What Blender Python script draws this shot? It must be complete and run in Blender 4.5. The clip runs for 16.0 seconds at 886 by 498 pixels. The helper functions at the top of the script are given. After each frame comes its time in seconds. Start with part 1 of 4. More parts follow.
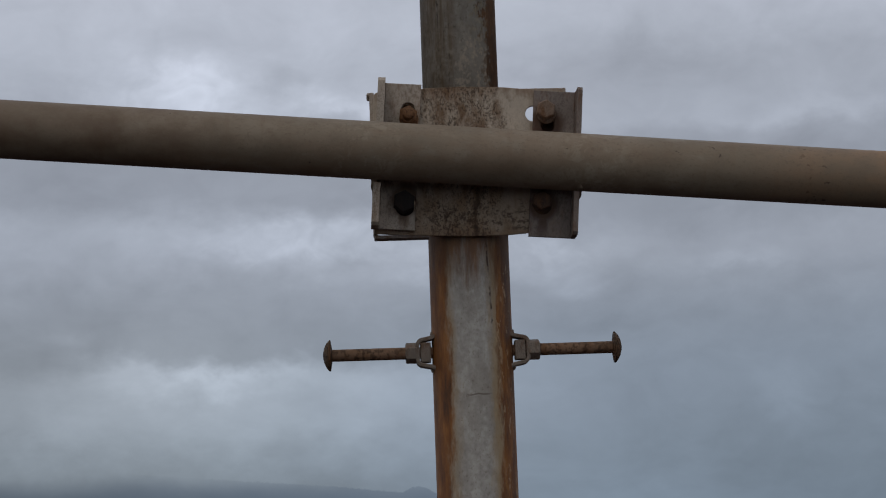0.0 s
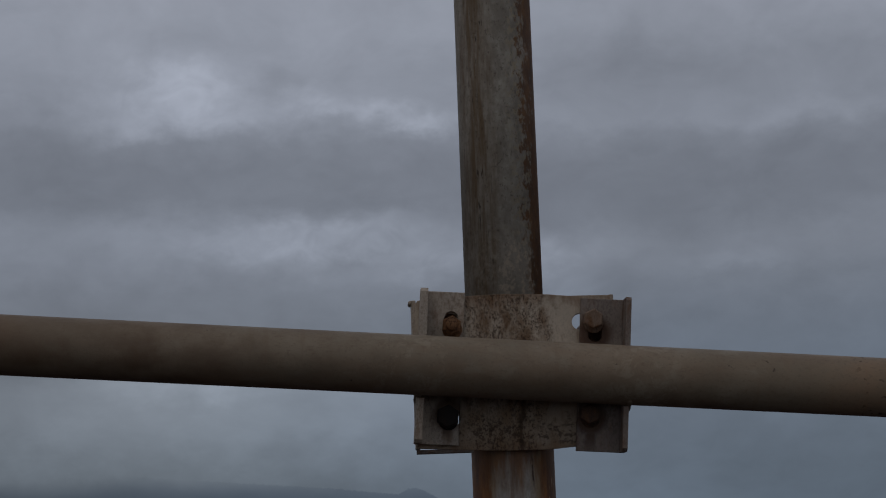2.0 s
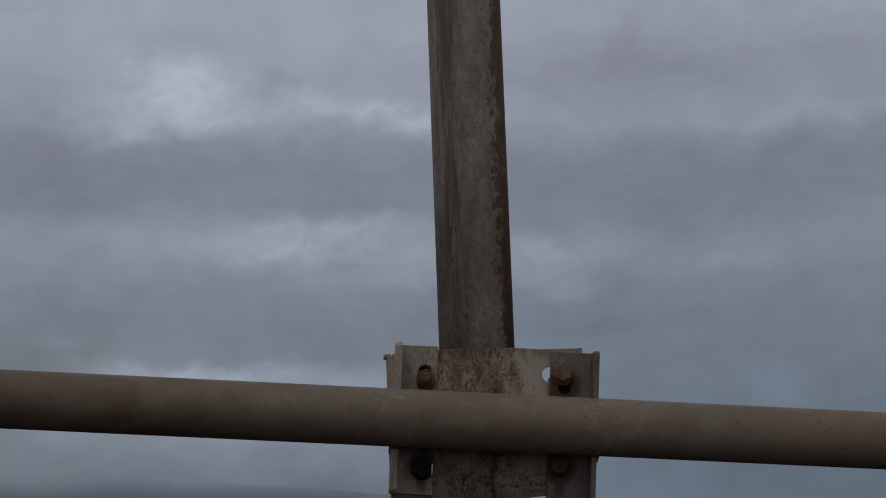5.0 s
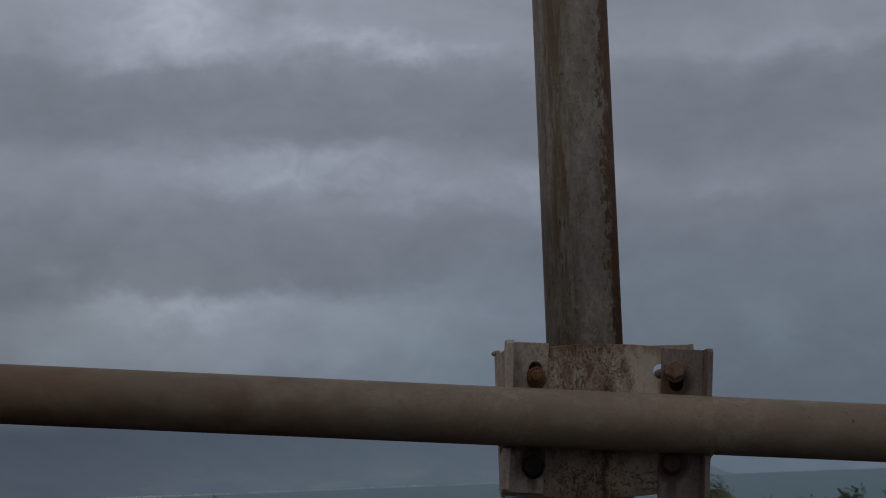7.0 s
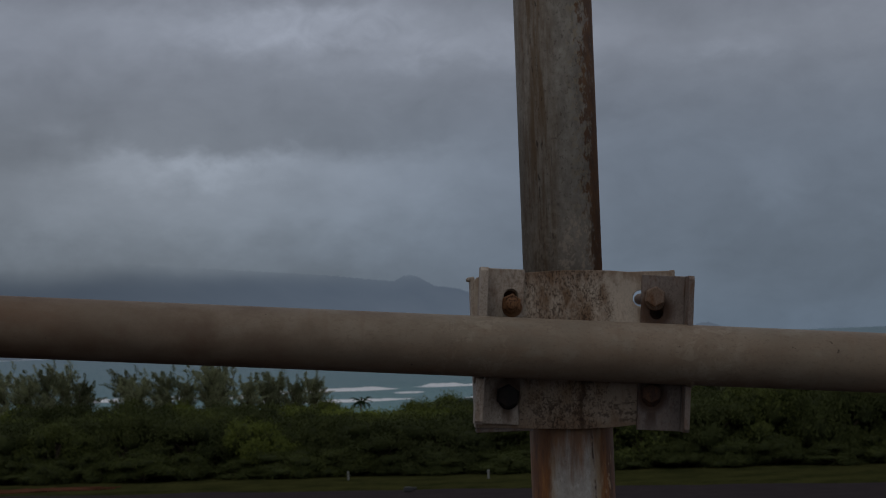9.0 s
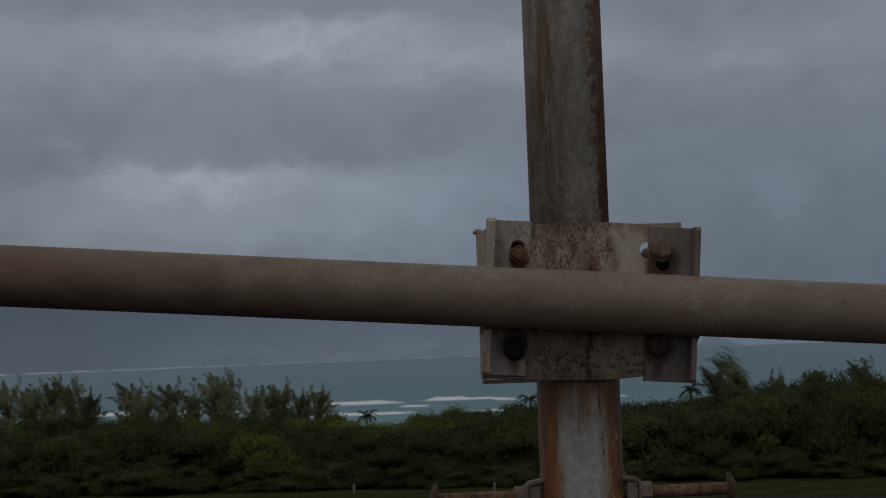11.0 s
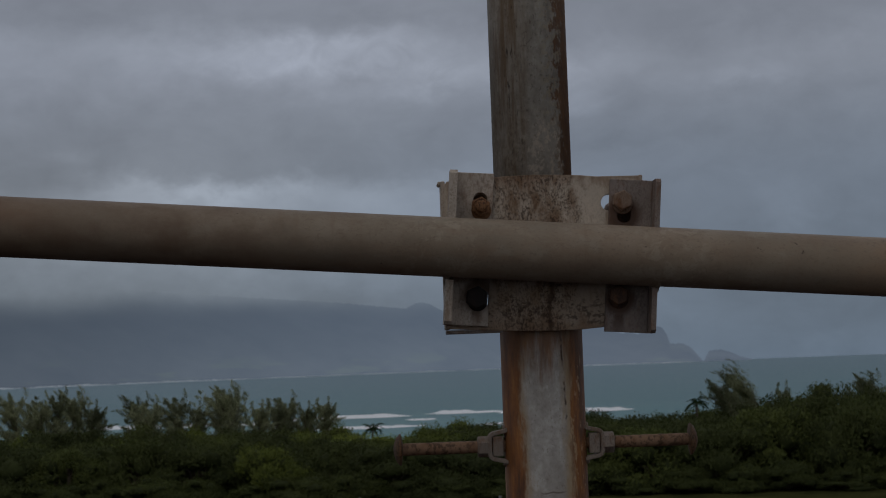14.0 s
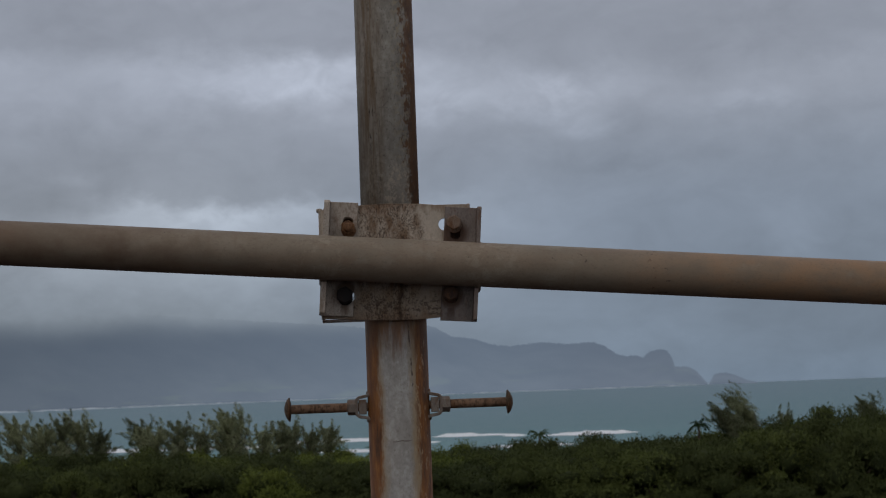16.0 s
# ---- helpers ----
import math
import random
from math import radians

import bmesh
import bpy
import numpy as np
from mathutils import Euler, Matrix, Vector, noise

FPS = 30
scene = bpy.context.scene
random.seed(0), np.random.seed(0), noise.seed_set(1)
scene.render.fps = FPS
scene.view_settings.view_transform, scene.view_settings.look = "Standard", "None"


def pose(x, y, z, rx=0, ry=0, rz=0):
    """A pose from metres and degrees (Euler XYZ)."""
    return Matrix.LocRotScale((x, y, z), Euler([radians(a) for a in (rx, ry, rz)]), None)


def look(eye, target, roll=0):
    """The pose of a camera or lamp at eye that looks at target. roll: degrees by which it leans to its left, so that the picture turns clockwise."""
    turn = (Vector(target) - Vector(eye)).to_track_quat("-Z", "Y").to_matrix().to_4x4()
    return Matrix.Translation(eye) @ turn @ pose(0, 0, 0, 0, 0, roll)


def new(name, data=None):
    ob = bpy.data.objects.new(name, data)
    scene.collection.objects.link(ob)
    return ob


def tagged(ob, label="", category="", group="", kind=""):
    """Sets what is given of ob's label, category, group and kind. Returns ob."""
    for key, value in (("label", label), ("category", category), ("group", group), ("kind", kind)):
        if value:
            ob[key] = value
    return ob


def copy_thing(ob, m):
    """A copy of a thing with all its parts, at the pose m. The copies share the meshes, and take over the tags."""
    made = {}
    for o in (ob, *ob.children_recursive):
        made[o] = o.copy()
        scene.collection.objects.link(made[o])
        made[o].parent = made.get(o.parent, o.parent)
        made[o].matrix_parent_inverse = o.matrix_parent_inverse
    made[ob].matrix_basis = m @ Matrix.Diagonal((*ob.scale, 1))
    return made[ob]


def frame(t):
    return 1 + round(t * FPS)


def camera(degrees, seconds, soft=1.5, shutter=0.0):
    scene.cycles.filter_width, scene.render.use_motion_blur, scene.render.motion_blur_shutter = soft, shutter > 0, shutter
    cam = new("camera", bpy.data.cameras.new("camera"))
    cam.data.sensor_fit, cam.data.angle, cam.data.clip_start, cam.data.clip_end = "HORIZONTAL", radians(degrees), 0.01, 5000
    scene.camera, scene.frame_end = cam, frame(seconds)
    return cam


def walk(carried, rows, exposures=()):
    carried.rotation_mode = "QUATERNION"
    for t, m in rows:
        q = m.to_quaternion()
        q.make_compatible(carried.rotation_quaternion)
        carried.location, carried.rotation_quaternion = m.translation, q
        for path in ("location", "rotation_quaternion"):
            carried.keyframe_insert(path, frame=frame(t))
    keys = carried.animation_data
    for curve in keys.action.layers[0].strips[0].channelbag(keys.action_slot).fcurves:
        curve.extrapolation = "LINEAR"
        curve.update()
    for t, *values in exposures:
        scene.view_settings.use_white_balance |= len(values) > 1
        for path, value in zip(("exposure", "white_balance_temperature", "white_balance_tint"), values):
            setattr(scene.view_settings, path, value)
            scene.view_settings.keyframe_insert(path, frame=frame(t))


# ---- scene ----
cam = camera(24.572, 16.0, soft=1.1)
# focused on the clamp, so that the distance is a little soft
cam.data.dof.use_dof, cam.data.dof.focus_distance, cam.data.dof.aperture_fstop = True, 2.6, 36.0

# seconds, x, y, z, yaw, pitch, roll
PATH = [
    (0, -0.1605, -2.6571, 10.8058, -2.45, 8.405, -2.034),
    (0.5, -0.19, -2.6455, 10.9053, -2.489, 8.423, -2.022),
    (1, -0.2345, -2.6206, 11.0239, -2.533, 8.4, -2.111),
    (1.5, -0.2282, -2.6083, 11.0505, -2.563, 8.423, -2.111),
    (2, -0.2104, -2.6146, 11.0842, -2.577, 8.443, -2.126),
    (2.5, -0.1881, -2.6462, 11.0924, -2.562, 8.49, -2.069),
    (3, -0.199, -2.6415, 11.098, -2.571, 8.486, -2.102),
    (3.5, -0.1765, -2.6366, 11.1042, -2.58, 8.515, -2.093),
    (5.8, -0.2, -2.735, 11.152, -2.735, 8.34, -2.11),
    (6, -0.2225, -2.735, 11.1538, -2.733, 7.832, -2.115),
    (6.5, -0.2817, -2.7118, 11.1873, -2.769, 7.371, -2.118),
    (7, -0.3288, -2.6759, 11.2374, -2.783, 6.441, -2.099),
    (7.1, -0.331, -2.67, 11.256, -2.7, 4.95, -2.1),
    (7.2, -0.331, -2.66, 11.27, -2.64, 3.82, -2.11),
    (7.5, -0.3295, -2.6488, 11.2849, -2.619, 3.74, -2.117),
    (8, -0.315, -2.6525, 11.3165, -2.596, 3.806, -2.113),
    (8.2, -0.306, -2.645, 11.319, -2.57, 3.84, -2.12),
    (8.3, -0.301, -2.637, 11.329, -2.55, 3.22, -2.13),
    (8.4, -0.294, -2.63, 11.332, -2.53, 2.31, -2.14),
    (8.5, -0.2872, -2.6229, 11.3327, -2.524, 2.266, -2.139),
    (8.6, -0.286, -2.616, 11.333, -2.519, 2.35, -2.13),
    (8.75, -0.284, -2.607, 11.332, -2.512, 2.47, -2.11),
    (9, -0.2811, -2.5909, 11.3262, -2.498, 2.47, -2.083),
    (11.3, -0.288, -2.594, 11.246, -2.335, 2.905, -2.11),
    (11.5, -0.3013, -2.5944, 11.246, -2.33, 2.923, -2.116),
    (12, -0.3305, -2.5912, 11.2416, -2.311, 3.041, -2.079),
    (12.5, -0.3329, -2.5835, 11.2388, -2.268, 3.126, -2.083),
    (13, -0.3028, -2.5944, 11.2191, -2.236, 3.204, -2.094),
    (13.5, -0.2637, -2.6137, 11.1914, -2.212, 3.241, -2.066),
    (14, -0.2354, -2.6216, 11.1677, -2.183, 3.255, -2.095),
    (14.5, -0.2091, -2.6734, 11.1439, -2.178, 3.463, -2.124),
    (15, -0.1874, -2.8696, 11.1153, -2.138, 3.737, -2.055),
    (15.5, -0.1212, -3.2098, 11.078, -2.104, 3.913, -2.134),
    (16, -0.0536, -3.498, 11.088, -2.069, 3.913, -2.124),
]
walk(cam, [(t, pose(x, y, z, 90 + pitch, 0, yaw) @ pose(0, 0, 0, 0, 0, roll)) for t, x, y, z, yaw, pitch, roll in PATH],
     exposures=[(0.0, 0.57, 6620, 9), (0.5, 0.53, 6620, 9), (0.8, 0.40, 6580, 9), (1.0, -0.12, 6500, 10), (1.5, -0.18, 6500, 10), (2.0, -0.18, 6500, 10),
                (2.5, -0.10, 6500, 10), (3.5, -0.04, 6500, 10), (6.0, 0.03, 6500, 10), (6.5, -0.08, 6500, 10), (7.0, -0.11, 6500, 10), (9.0, -0.06, 6500, 10),
                (12.0, -0.02, 6520, 10), (13.5, -0.04, 6520, 10), (14.0, 0.09, 6550, 10), (14.5, 0.22, 6550, 10), (15.0, 0.31, 6580, 10), (16.0, 0.53, 6580, 10)])

# ---- world and light ----
world = bpy.data.worlds.new("overcast_sky")
scene.world = world
world.use_nodes = True


class Nodes:
    """Short hand for node trees."""

    def __init__(self, tree):
        self.tree = tree
        tree.nodes.clear()

    def add(self, kind, **props):
        n = self.tree.nodes.new(kind)
        for key, value in props.items():
            if key in n.inputs:
                n.inputs[key].default_value = value
        return n

    def link(self, a, b):
        self.tree.links.new(a, b)

    def put(self, socket, value):
        if isinstance(value, (int, float, tuple)):
            socket.default_value = value
        else:
            self.link(value, socket)

    def math(self, op, a, b=0.0, c=None, clamp=False):
        n = self.tree.nodes.new("ShaderNodeMath")
        n.operation, n.use_clamp = op, clamp
        self.put(n.inputs[0], a)
        self.put(n.inputs[1], b)
        if c is not None:
            self.put(n.inputs[2], c)
        return n.outputs[0]

    def mix(self, fac, a, b, mode="MIX"):
        n = self.tree.nodes.new("ShaderNodeMix")
        n.data_type, n.blend_type = "RGBA", mode
        self.put(n.inputs[0], fac)
        self.put(n.inputs[6], a if not isinstance(a, tuple) else (*a[:3], 1))
        self.put(n.inputs[7], b if not isinstance(b, tuple) else (*b[:3], 1))
        return n.outputs[2]

    def step(self, value, lo, hi, to_lo=0.0, to_hi=1.0):
        n = self.tree.nodes.new("ShaderNodeMapRange")
        n.interpolation_type = "SMOOTHSTEP"
        self.put(n.inputs[0], value)
        for i, v in enumerate((lo, hi, to_lo, to_hi)):
            n.inputs[1 + i].default_value = v
        return n.outputs[0]

    def noise(self, vector, scale, detail=4.0, rough=0.55, distort=0.0):
        n = self.tree.nodes.new("ShaderNodeTexNoise")
        n.inputs["Scale"].default_value, n.inputs["Detail"].default_value = scale, detail
        n.inputs["Roughness"].default_value, n.inputs["Distortion"].default_value = rough, distort
        if vector is not None:
            self.link(vector, n.inputs["Vector"])
        return n.outputs["Fac"]

    def scaled(self, vector, x, y, z, ox=0.0, oy=0.0, oz=0.0):
        n = self.tree.nodes.new("ShaderNodeMapping")
        self.link(vector, n.inputs["Vector"])
        n.inputs["Scale"].default_value = (x, y, z)
        n.inputs["Location"].default_value = (ox, oy, oz)
        return n.outputs[0]

    def ramp(self, value, stops):
        n = self.tree.nodes.new("ShaderNodeValToRGB")
        self.put(n.inputs[0], value)
        el = n.color_ramp.elements
        while len(el) < len(stops):
            el.new(0.5)
        for e, (p, col) in zip(el, stops):
            e.position, e.color = p, (*col, 1)
        return n.outputs[0]


SUN_UP, SUN_SIDE = 58.0, 205.0   # degrees: height, and bearing clockwise from +y

w = Nodes(world.node_tree)
tc = w.add("ShaderNodeTexCoord")
sep = w.add("ShaderNodeSeparateXYZ")
w.link(tc.outputs["Generated"], sep.inputs[0])
az = w.math("MULTIPLY", w.math("ARCTAN2", sep.outputs[0], sep.outputs[1]), 57.2958)
el = w.math("MULTIPLY", w.math("ARCSINE", sep.outputs[2]), 57.2958)
flat = w.add("ShaderNodeCombineXYZ")
w.link(az, flat.inputs[0])
w.link(el, flat.inputs[1])
# wind-torn edges: the cloud rows are bent by noise
bend = w.noise(w.scaled(flat.outputs[0], 0.42, 0.60, 1.0), 1.0, 6.0, 0.60)
bend2 = w.noise(w.scaled(flat.outputs[0], 0.40, 0.62, 1.0, 7.0, 3.0), 1.0, 7.0, 0.60)
azd = w.math("ADD", az, w.math("MULTIPLY", w.math("SUBTRACT", bend, 0.5), 2.8))
eld = w.math("ADD", el, w.math("MULTIPLY", w.math("SUBTRACT", bend2, 0.5), 2.2))
# rows of cloud by height in degrees: ragged bright tops over dark undersides
ROWS_WEST = [(0.0, 0.145), (1.6, 0.142), (2.5, 0.186), (3.5, 0.236), (4.6, 0.266), (5.0, 0.258), (5.6, 0.202), (6.4, 0.190), (7.4, 0.206), (8.5, 0.250),
             (9.1, 0.258), (9.9, 0.212), (10.9, 0.205), (11.5, 0.228), (12.25, 0.298), (13.3, 0.312), (16.0, 0.340)]
ROWS_EAST = [(0.0, 0.168), (2.0, 0.166), (4.2, 0.176), (6.3, 0.180), (7.6, 0.214), (8.3, 0.232), (9.2, 0.203), (10.6, 0.202), (11.3, 0.230),
             (11.8, 0.268), (13.4, 0.262), (14.4, 0.298), (16.0, 0.325)]


def cloud_rows(rows):
    at = w.math("DIVIDE", eld, 16.0, clamp=True)
    return w.ramp(at, [(e / 16.0, (v, v, v)) for e, v in rows])


rows = w.mix(w.step(azd, -1.0, 7.0), cloud_rows(ROWS_WEST), cloud_rows(ROWS_EAST))
# single clouds: bearing, height, half width, half height, brightness
BANKS = [
    (-4.8, 13.2, 1.6, 0.55, 0.34), (-4.6, 12.35, 1.5, 0.45, 0.24), (-6.1, 11.9, 0.9, 0.30, 0.16), (-1.3, 12.6, 1.0, 0.28, 0.14), (0.8, 12.3, 1.2, 0.22, 0.22),
    (2.1, 12.05, 0.7, 0.18, 0.32), (3.6, 11.9, 0.8, 0.22, 0.20), (-3.0, 8.7, 1.9, 0.50, 0.22), (-0.2, 8.8, 1.9, 0.45, 0.12), (2.3, 8.15, 1.7, 0.55, 0.17),
    (5.7, 8.2, 1.1, 0.45, 0.24), (6.4, 7.35, 0.7, 0.28, 0.12), (-3.7, 4.95, 1.7, 0.32, 0.24), (-6.2, 5.0, 1.5, 0.30, 0.12), (-8.2, 6.1, 0.6, 0.35, 0.12),
    (-0.3, 9.5, 4.5, 5.5, 0.07), (10.6, 7.7, 1.3, 0.25, 0.14), (11.8, 4.2, 0.8, 0.50, 0.08), (13.0, 11.9, 1.6, 0.30, 0.10),
]
GAPS = [
    (-2.3, 13.1, 0.7, 0.45, -0.18), (0.2, 13.6, 1.5, 0.40, -0.08), (-0.05, 8.05, 0.55, 0.14, -0.14), (8.7, 13.6, 1.5, 0.60, -0.10), (0.6, 9.75, 2.4, 0.30, -0.09),
    (-9.5, 5.0, 2.6, 0.7, -0.16), (-9.2, 12.3, 2.2, 0.7, -0.15), (-11.0, 2.2, 3.5, 2.2, -0.20), (12.0, 1.5, 3.0, 2.0, -0.20), (-7.5, 10.5, 1.8, 0.7, -0.05),
    (1.2, 5.9, 2.6, 0.45, -0.08), (11.5, 9.4, 2.5, 0.7, -0.05), (7.2, 6.1, 1.4, 0.15, -0.07), (-9.0, 8.8, 1.6, 0.6, -0.06),
]
banks = 0.0
for a, e, sa, se, amp in BANKS + GAPS:
    da = w.math("DIVIDE", w.math("SUBTRACT", azd, a), sa)
    de = w.math("DIVIDE", w.math("SUBTRACT", eld, e), se)
    q = w.math("ADD", w.math("MULTIPLY", da, da), w.math("MULTIPLY", de, de))
    banks = w.math("MULTIPLY_ADD", w.math("EXPONENT", w.math("MULTIPLY", q, -0.7)), amp, banks)
fine = w.noise(w.scaled(flat.outputs[0], 0.30, 0.50, 1.0, 2.0, 5.0), 1.0, 7.0, 0.58, 0.5)
# heaped tops show in the bright clouds, the dark undersides are smooth
heaps = w.noise(w.scaled(flat.outputs[0], 0.85, 1.25, 1.0, 4.0, 9.0), 1.0, 6.0, 0.55, 1.0)
heaped = w.math("MULTIPLY", w.math("SUBTRACT", heaps, 0.5), w.step(banks, 0.04, 0.28, 0.10, 0.60))
cover = w.math("ADD", w.math("ADD", banks, 1.0), w.math("MULTIPLY_ADD", w.math("SUBTRACT", fine, 0.5), 0.40, heaped))
# unseen sky, set grey overhead; behind, dim above and warm low to tune front light
grey = w.mix(w.step(el, 14.0, 40.0), rows, (0.290, 0.290, 0.290))
behind = w.ramp(w.math("DIVIDE", el, 60.0, clamp=True), [(0.0, (0.281, 0.270, 0.252)), (0.35, (0.260, 0.250, 0.234)), (0.9, (0.145, 0.140, 0.132))])
grey = w.mix(w.step(sep.outputs[1], 0.30, -0.30), grey, behind)
tint = w.ramp(w.math("DIVIDE", el, 16.0, clamp=True), [(0.0, (0.79, 1.01, 1.29)), (0.25, (0.86, 1.0, 1.23)), (0.5, (0.91, 1.0, 1.19)), (1.0, (0.935, 1.0, 1.165))])
tint = w.mix(1.0, tint, w.mix(w.step(el, 4.5, 8.5), w.mix(w.step(az, -7.0, 8.0), (1.018, 1.0, 0.965), (0.955, 1.0, 1.045)), (0.995, 1.0, 1.012)), "MULTIPLY")
tone = w.mix(1.0, grey, tint, "MULTIPLY")
lift = w.add("ShaderNodeVectorMath")
lift.operation = "SCALE"
w.link(tone, lift.inputs[0])
w.link(cover, lift.inputs[3])
sky = w.add("ShaderNodeTexSky")
sky.sky_type, sky.sun_disc = "NISHITA", False
sky.sun_elevation, sky.sun_rotation = radians(SUN_UP), radians(SUN_SIDE)
dim = w.add("ShaderNodeVectorMath")
dim.operation = "SCALE"
w.link(sky.outputs[0], dim.inputs[0])
dim.inputs[3].default_value = 0.08
back = w.add("ShaderNodeBackground")
w.link(w.mix(0.97, dim.outputs[0], lift.outputs[0]), back.inputs["Color"])
out = w.add("ShaderNodeOutputWorld")
w.link(back.outputs[0], out.inputs["Surface"])

sun = new("sun", bpy.data.lights.new("sun", "SUN"))
sun.data.energy, sun.data.angle, sun.data.color = 0.30, radians(30), (1.0, 0.95, 0.88)
sb, su = radians(SUN_SIDE), radians(SUN_UP)
sun.matrix_world = look((0, 0, 40), Vector((0, 0, 40)) - Vector((math.sin(sb) * math.cos(su), math.cos(sb) * math.cos(su), math.sin(su))))


# ---- materials ----
def material(name):
    m = bpy.data.materials.new(name)
    m.use_nodes = True
    n = Nodes(m.node_tree)
    out = n.add("ShaderNodeOutputMaterial")
    b = n.add("ShaderNodeBsdfPrincipled")
    n.link(b.outputs[0], out.inputs[0])
    co = n.add("ShaderNodeTexCoord").outputs["Object"]
    return m, n, b, co, out


def bump(n, b, height, strength, distance):
    k = n.add("ShaderNodeBump")
    k.inputs["Strength"].default_value, k.inputs["Distance"].default_value = strength, distance
    n.link(height, k.inputs["Height"])
    n.link(k.outputs[0], b.inputs["Normal"])


def rust_colour(n, co, stretch):
    """Rust from near black to orange, in flaky patches."""
    coarse = n.noise(n.scaled(co, 70, 70, stretch), 1.0, 6.0, 0.68)
    return n.ramp(coarse, [(0.28, (0.030, 0.011, 0.005)), (0.44, (0.125, 0.040, 0.008)), (0.58, (0.215, 0.074, 0.012)), (0.78, (0.360, 0.156, 0.034))])


def lower_pole_material():
    """Pale galvanised steel with an orange rust run down either side."""
    m, n, b, co, _ = material("pole_zinc_lower")
    s = n.add("ShaderNodeSeparateXYZ")
    n.link(co, s.inputs[0])
    z = s.outputs[2]
    ragged = n.math("SUBTRACT", n.noise(n.scaled(co, 75, 75, 22), 1.0, 7.0, 0.70), 0.5)
    slow = n.math("SUBTRACT", n.noise(n.scaled(co, 8, 8, 6), 1.0, 3.0, 0.5), 0.5)
    side = n.math("DIVIDE", s.outputs[0], 0.053)
    side = n.math("ADD", side, n.math("MULTIPLY_ADD", ragged, 0.55, n.math("MULTIPLY", slow, 0.34)))
    speck = n.noise(n.scaled(co, 1, 1, 0.8), 300.0, 4.0, 0.7)
    spangle = n.noise(n.scaled(co, 1, 1, 0.8), 95.0, 5.0, 0.65)
    cloud = n.noise(n.scaled(co, 30, 30, 11), 1.0, 5.0, 0.6)
    zinc = n.ramp(spangle, [(0.32, (0.262, 0.242, 0.220)), (0.68, (0.430, 0.408, 0.380))])
    zinc = n.mix(n.step(cloud, 0.42, 0.64, 0.0, 0.55), zinc, (0.250, 0.222, 0.192))
    zinc = n.mix(n.step(n.noise(n.scaled(co, 46, 46, 30, 3, 1, 2), 1.0, 5.0, 0.65), 0.56, 0.68, 0.0, 0.42), zinc, (0.53, 0.515, 0.49))
    zinc = n.mix(n.step(speck, 0.57, 0.68, 0.0, 0.55), zinc, (0.155, 0.118, 0.088))
    rust = rust_colour(n, co, 16)
    # ochre washes lead into the rust runs
    left_wash = n.step(side, -0.66, -0.28, 1.0, 0.0)
    right_wash = n.step(side, 0.28, 0.54)
    col = n.mix(n.math("MULTIPLY", n.math("ADD", left_wash, right_wash, clamp=True), 0.72), zinc, (0.310, 0.205, 0.095))
    left_run = n.math("MULTIPLY", n.step(side, -1.12, -0.90, 0.35, 1.0), n.step(side, -0.66, -0.48, 1.0, 0.0))
    right_run = n.step(side, 0.52, 0.66)
    col = n.mix(n.math("MULTIPLY", n.math("ADD", left_run, right_run, clamp=True), 0.94), col, rust)
    # the right-hand run is older and blacker in patches
    black = n.math("MULTIPLY", n.step(n.noise(n.scaled(co, 60, 60, 14, 9, 3, 2), 1.0, 6.0, 0.7), 0.50, 0.60), n.step(side, 0.55, 0.72))
    col = n.mix(n.math("MULTIPLY", black, 0.60), col, (0.060, 0.030, 0.016))
    # pale flakes left standing inside the right-hand rust
    flake = n.math("MULTIPLY", n.step(n.noise(n.scaled(co, 110, 110, 45, 6, 2, 4), 1.0, 5.0, 0.7), 0.57, 0.63), n.step(side, 0.40, 0.52))
    col = n.mix(n.math("MULTIPLY", flake, 0.6), col, (0.400, 0.285, 0.165))
    # rust washed down from the clamp
    wash = n.step(n.math("MULTIPLY_ADD", n.math("SUBTRACT", n.noise(n.scaled(co, 60, 60, 8), 1.0, 5.0, 0.65), 0.5), 0.22, z), 11.135, 11.205, 0.0, 0.85)
    col = n.mix(wash, col, n.mix(0.45, rust, (0.120, 0.072, 0.042)))
    # a long crack in the coating, and a scratch across
    bent = n.math("ADD", n.math("DIVIDE", s.outputs[0], 0.052), n.math("MULTIPLY", n.math("SUBTRACT", n.noise(n.scaled(co, 0, 0, 30), 1.0, 5.0, 0.65), 0.5), 0.30))
    bent = n.math("ADD", bent, n.math("MULTIPLY", n.math("SUBTRACT", z, 11.1), 0.85))
    crack = n.step(n.math("ABSOLUTE", n.math("SUBTRACT", bent, 0.47)), 0.008, 0.035, 1.0, 0.0)
    span = n.math("MULTIPLY", n.step(z, 11.085, 11.10), n.step(z, 11.19, 11.205, 1.0, 0.0))
    col = n.mix(n.math("MULTIPLY", n.math("MULTIPLY", crack, span), n.step(n.noise(n.scaled(co, 20, 20, 60), 1.0, 3.0), 0.42, 0.55, 0.1, 0.9)), col, (0.04, 0.022, 0.014))
    lift = n.math("ADD", z, n.math("MULTIPLY", n.math("SUBTRACT", n.noise(n.scaled(co, 45, 1, 1), 1.0, 4.0), 0.5), 0.012))
    scratch = n.step(n.math("ABSOLUTE", n.math("SUBTRACT", lift, 11.002)), 0.0004, 0.0016, 1.0, 0.0)
    broad = n.math("MULTIPLY", n.step(side, -0.35, -0.1), n.step(side, 0.2, 0.45, 1.0, 0.0))
    col = n.mix(n.math("MULTIPLY", n.math("MULTIPLY", scratch, broad), 0.7), col, (0.09, 0.06, 0.045))
    n.link(col, b.inputs["Base Color"])
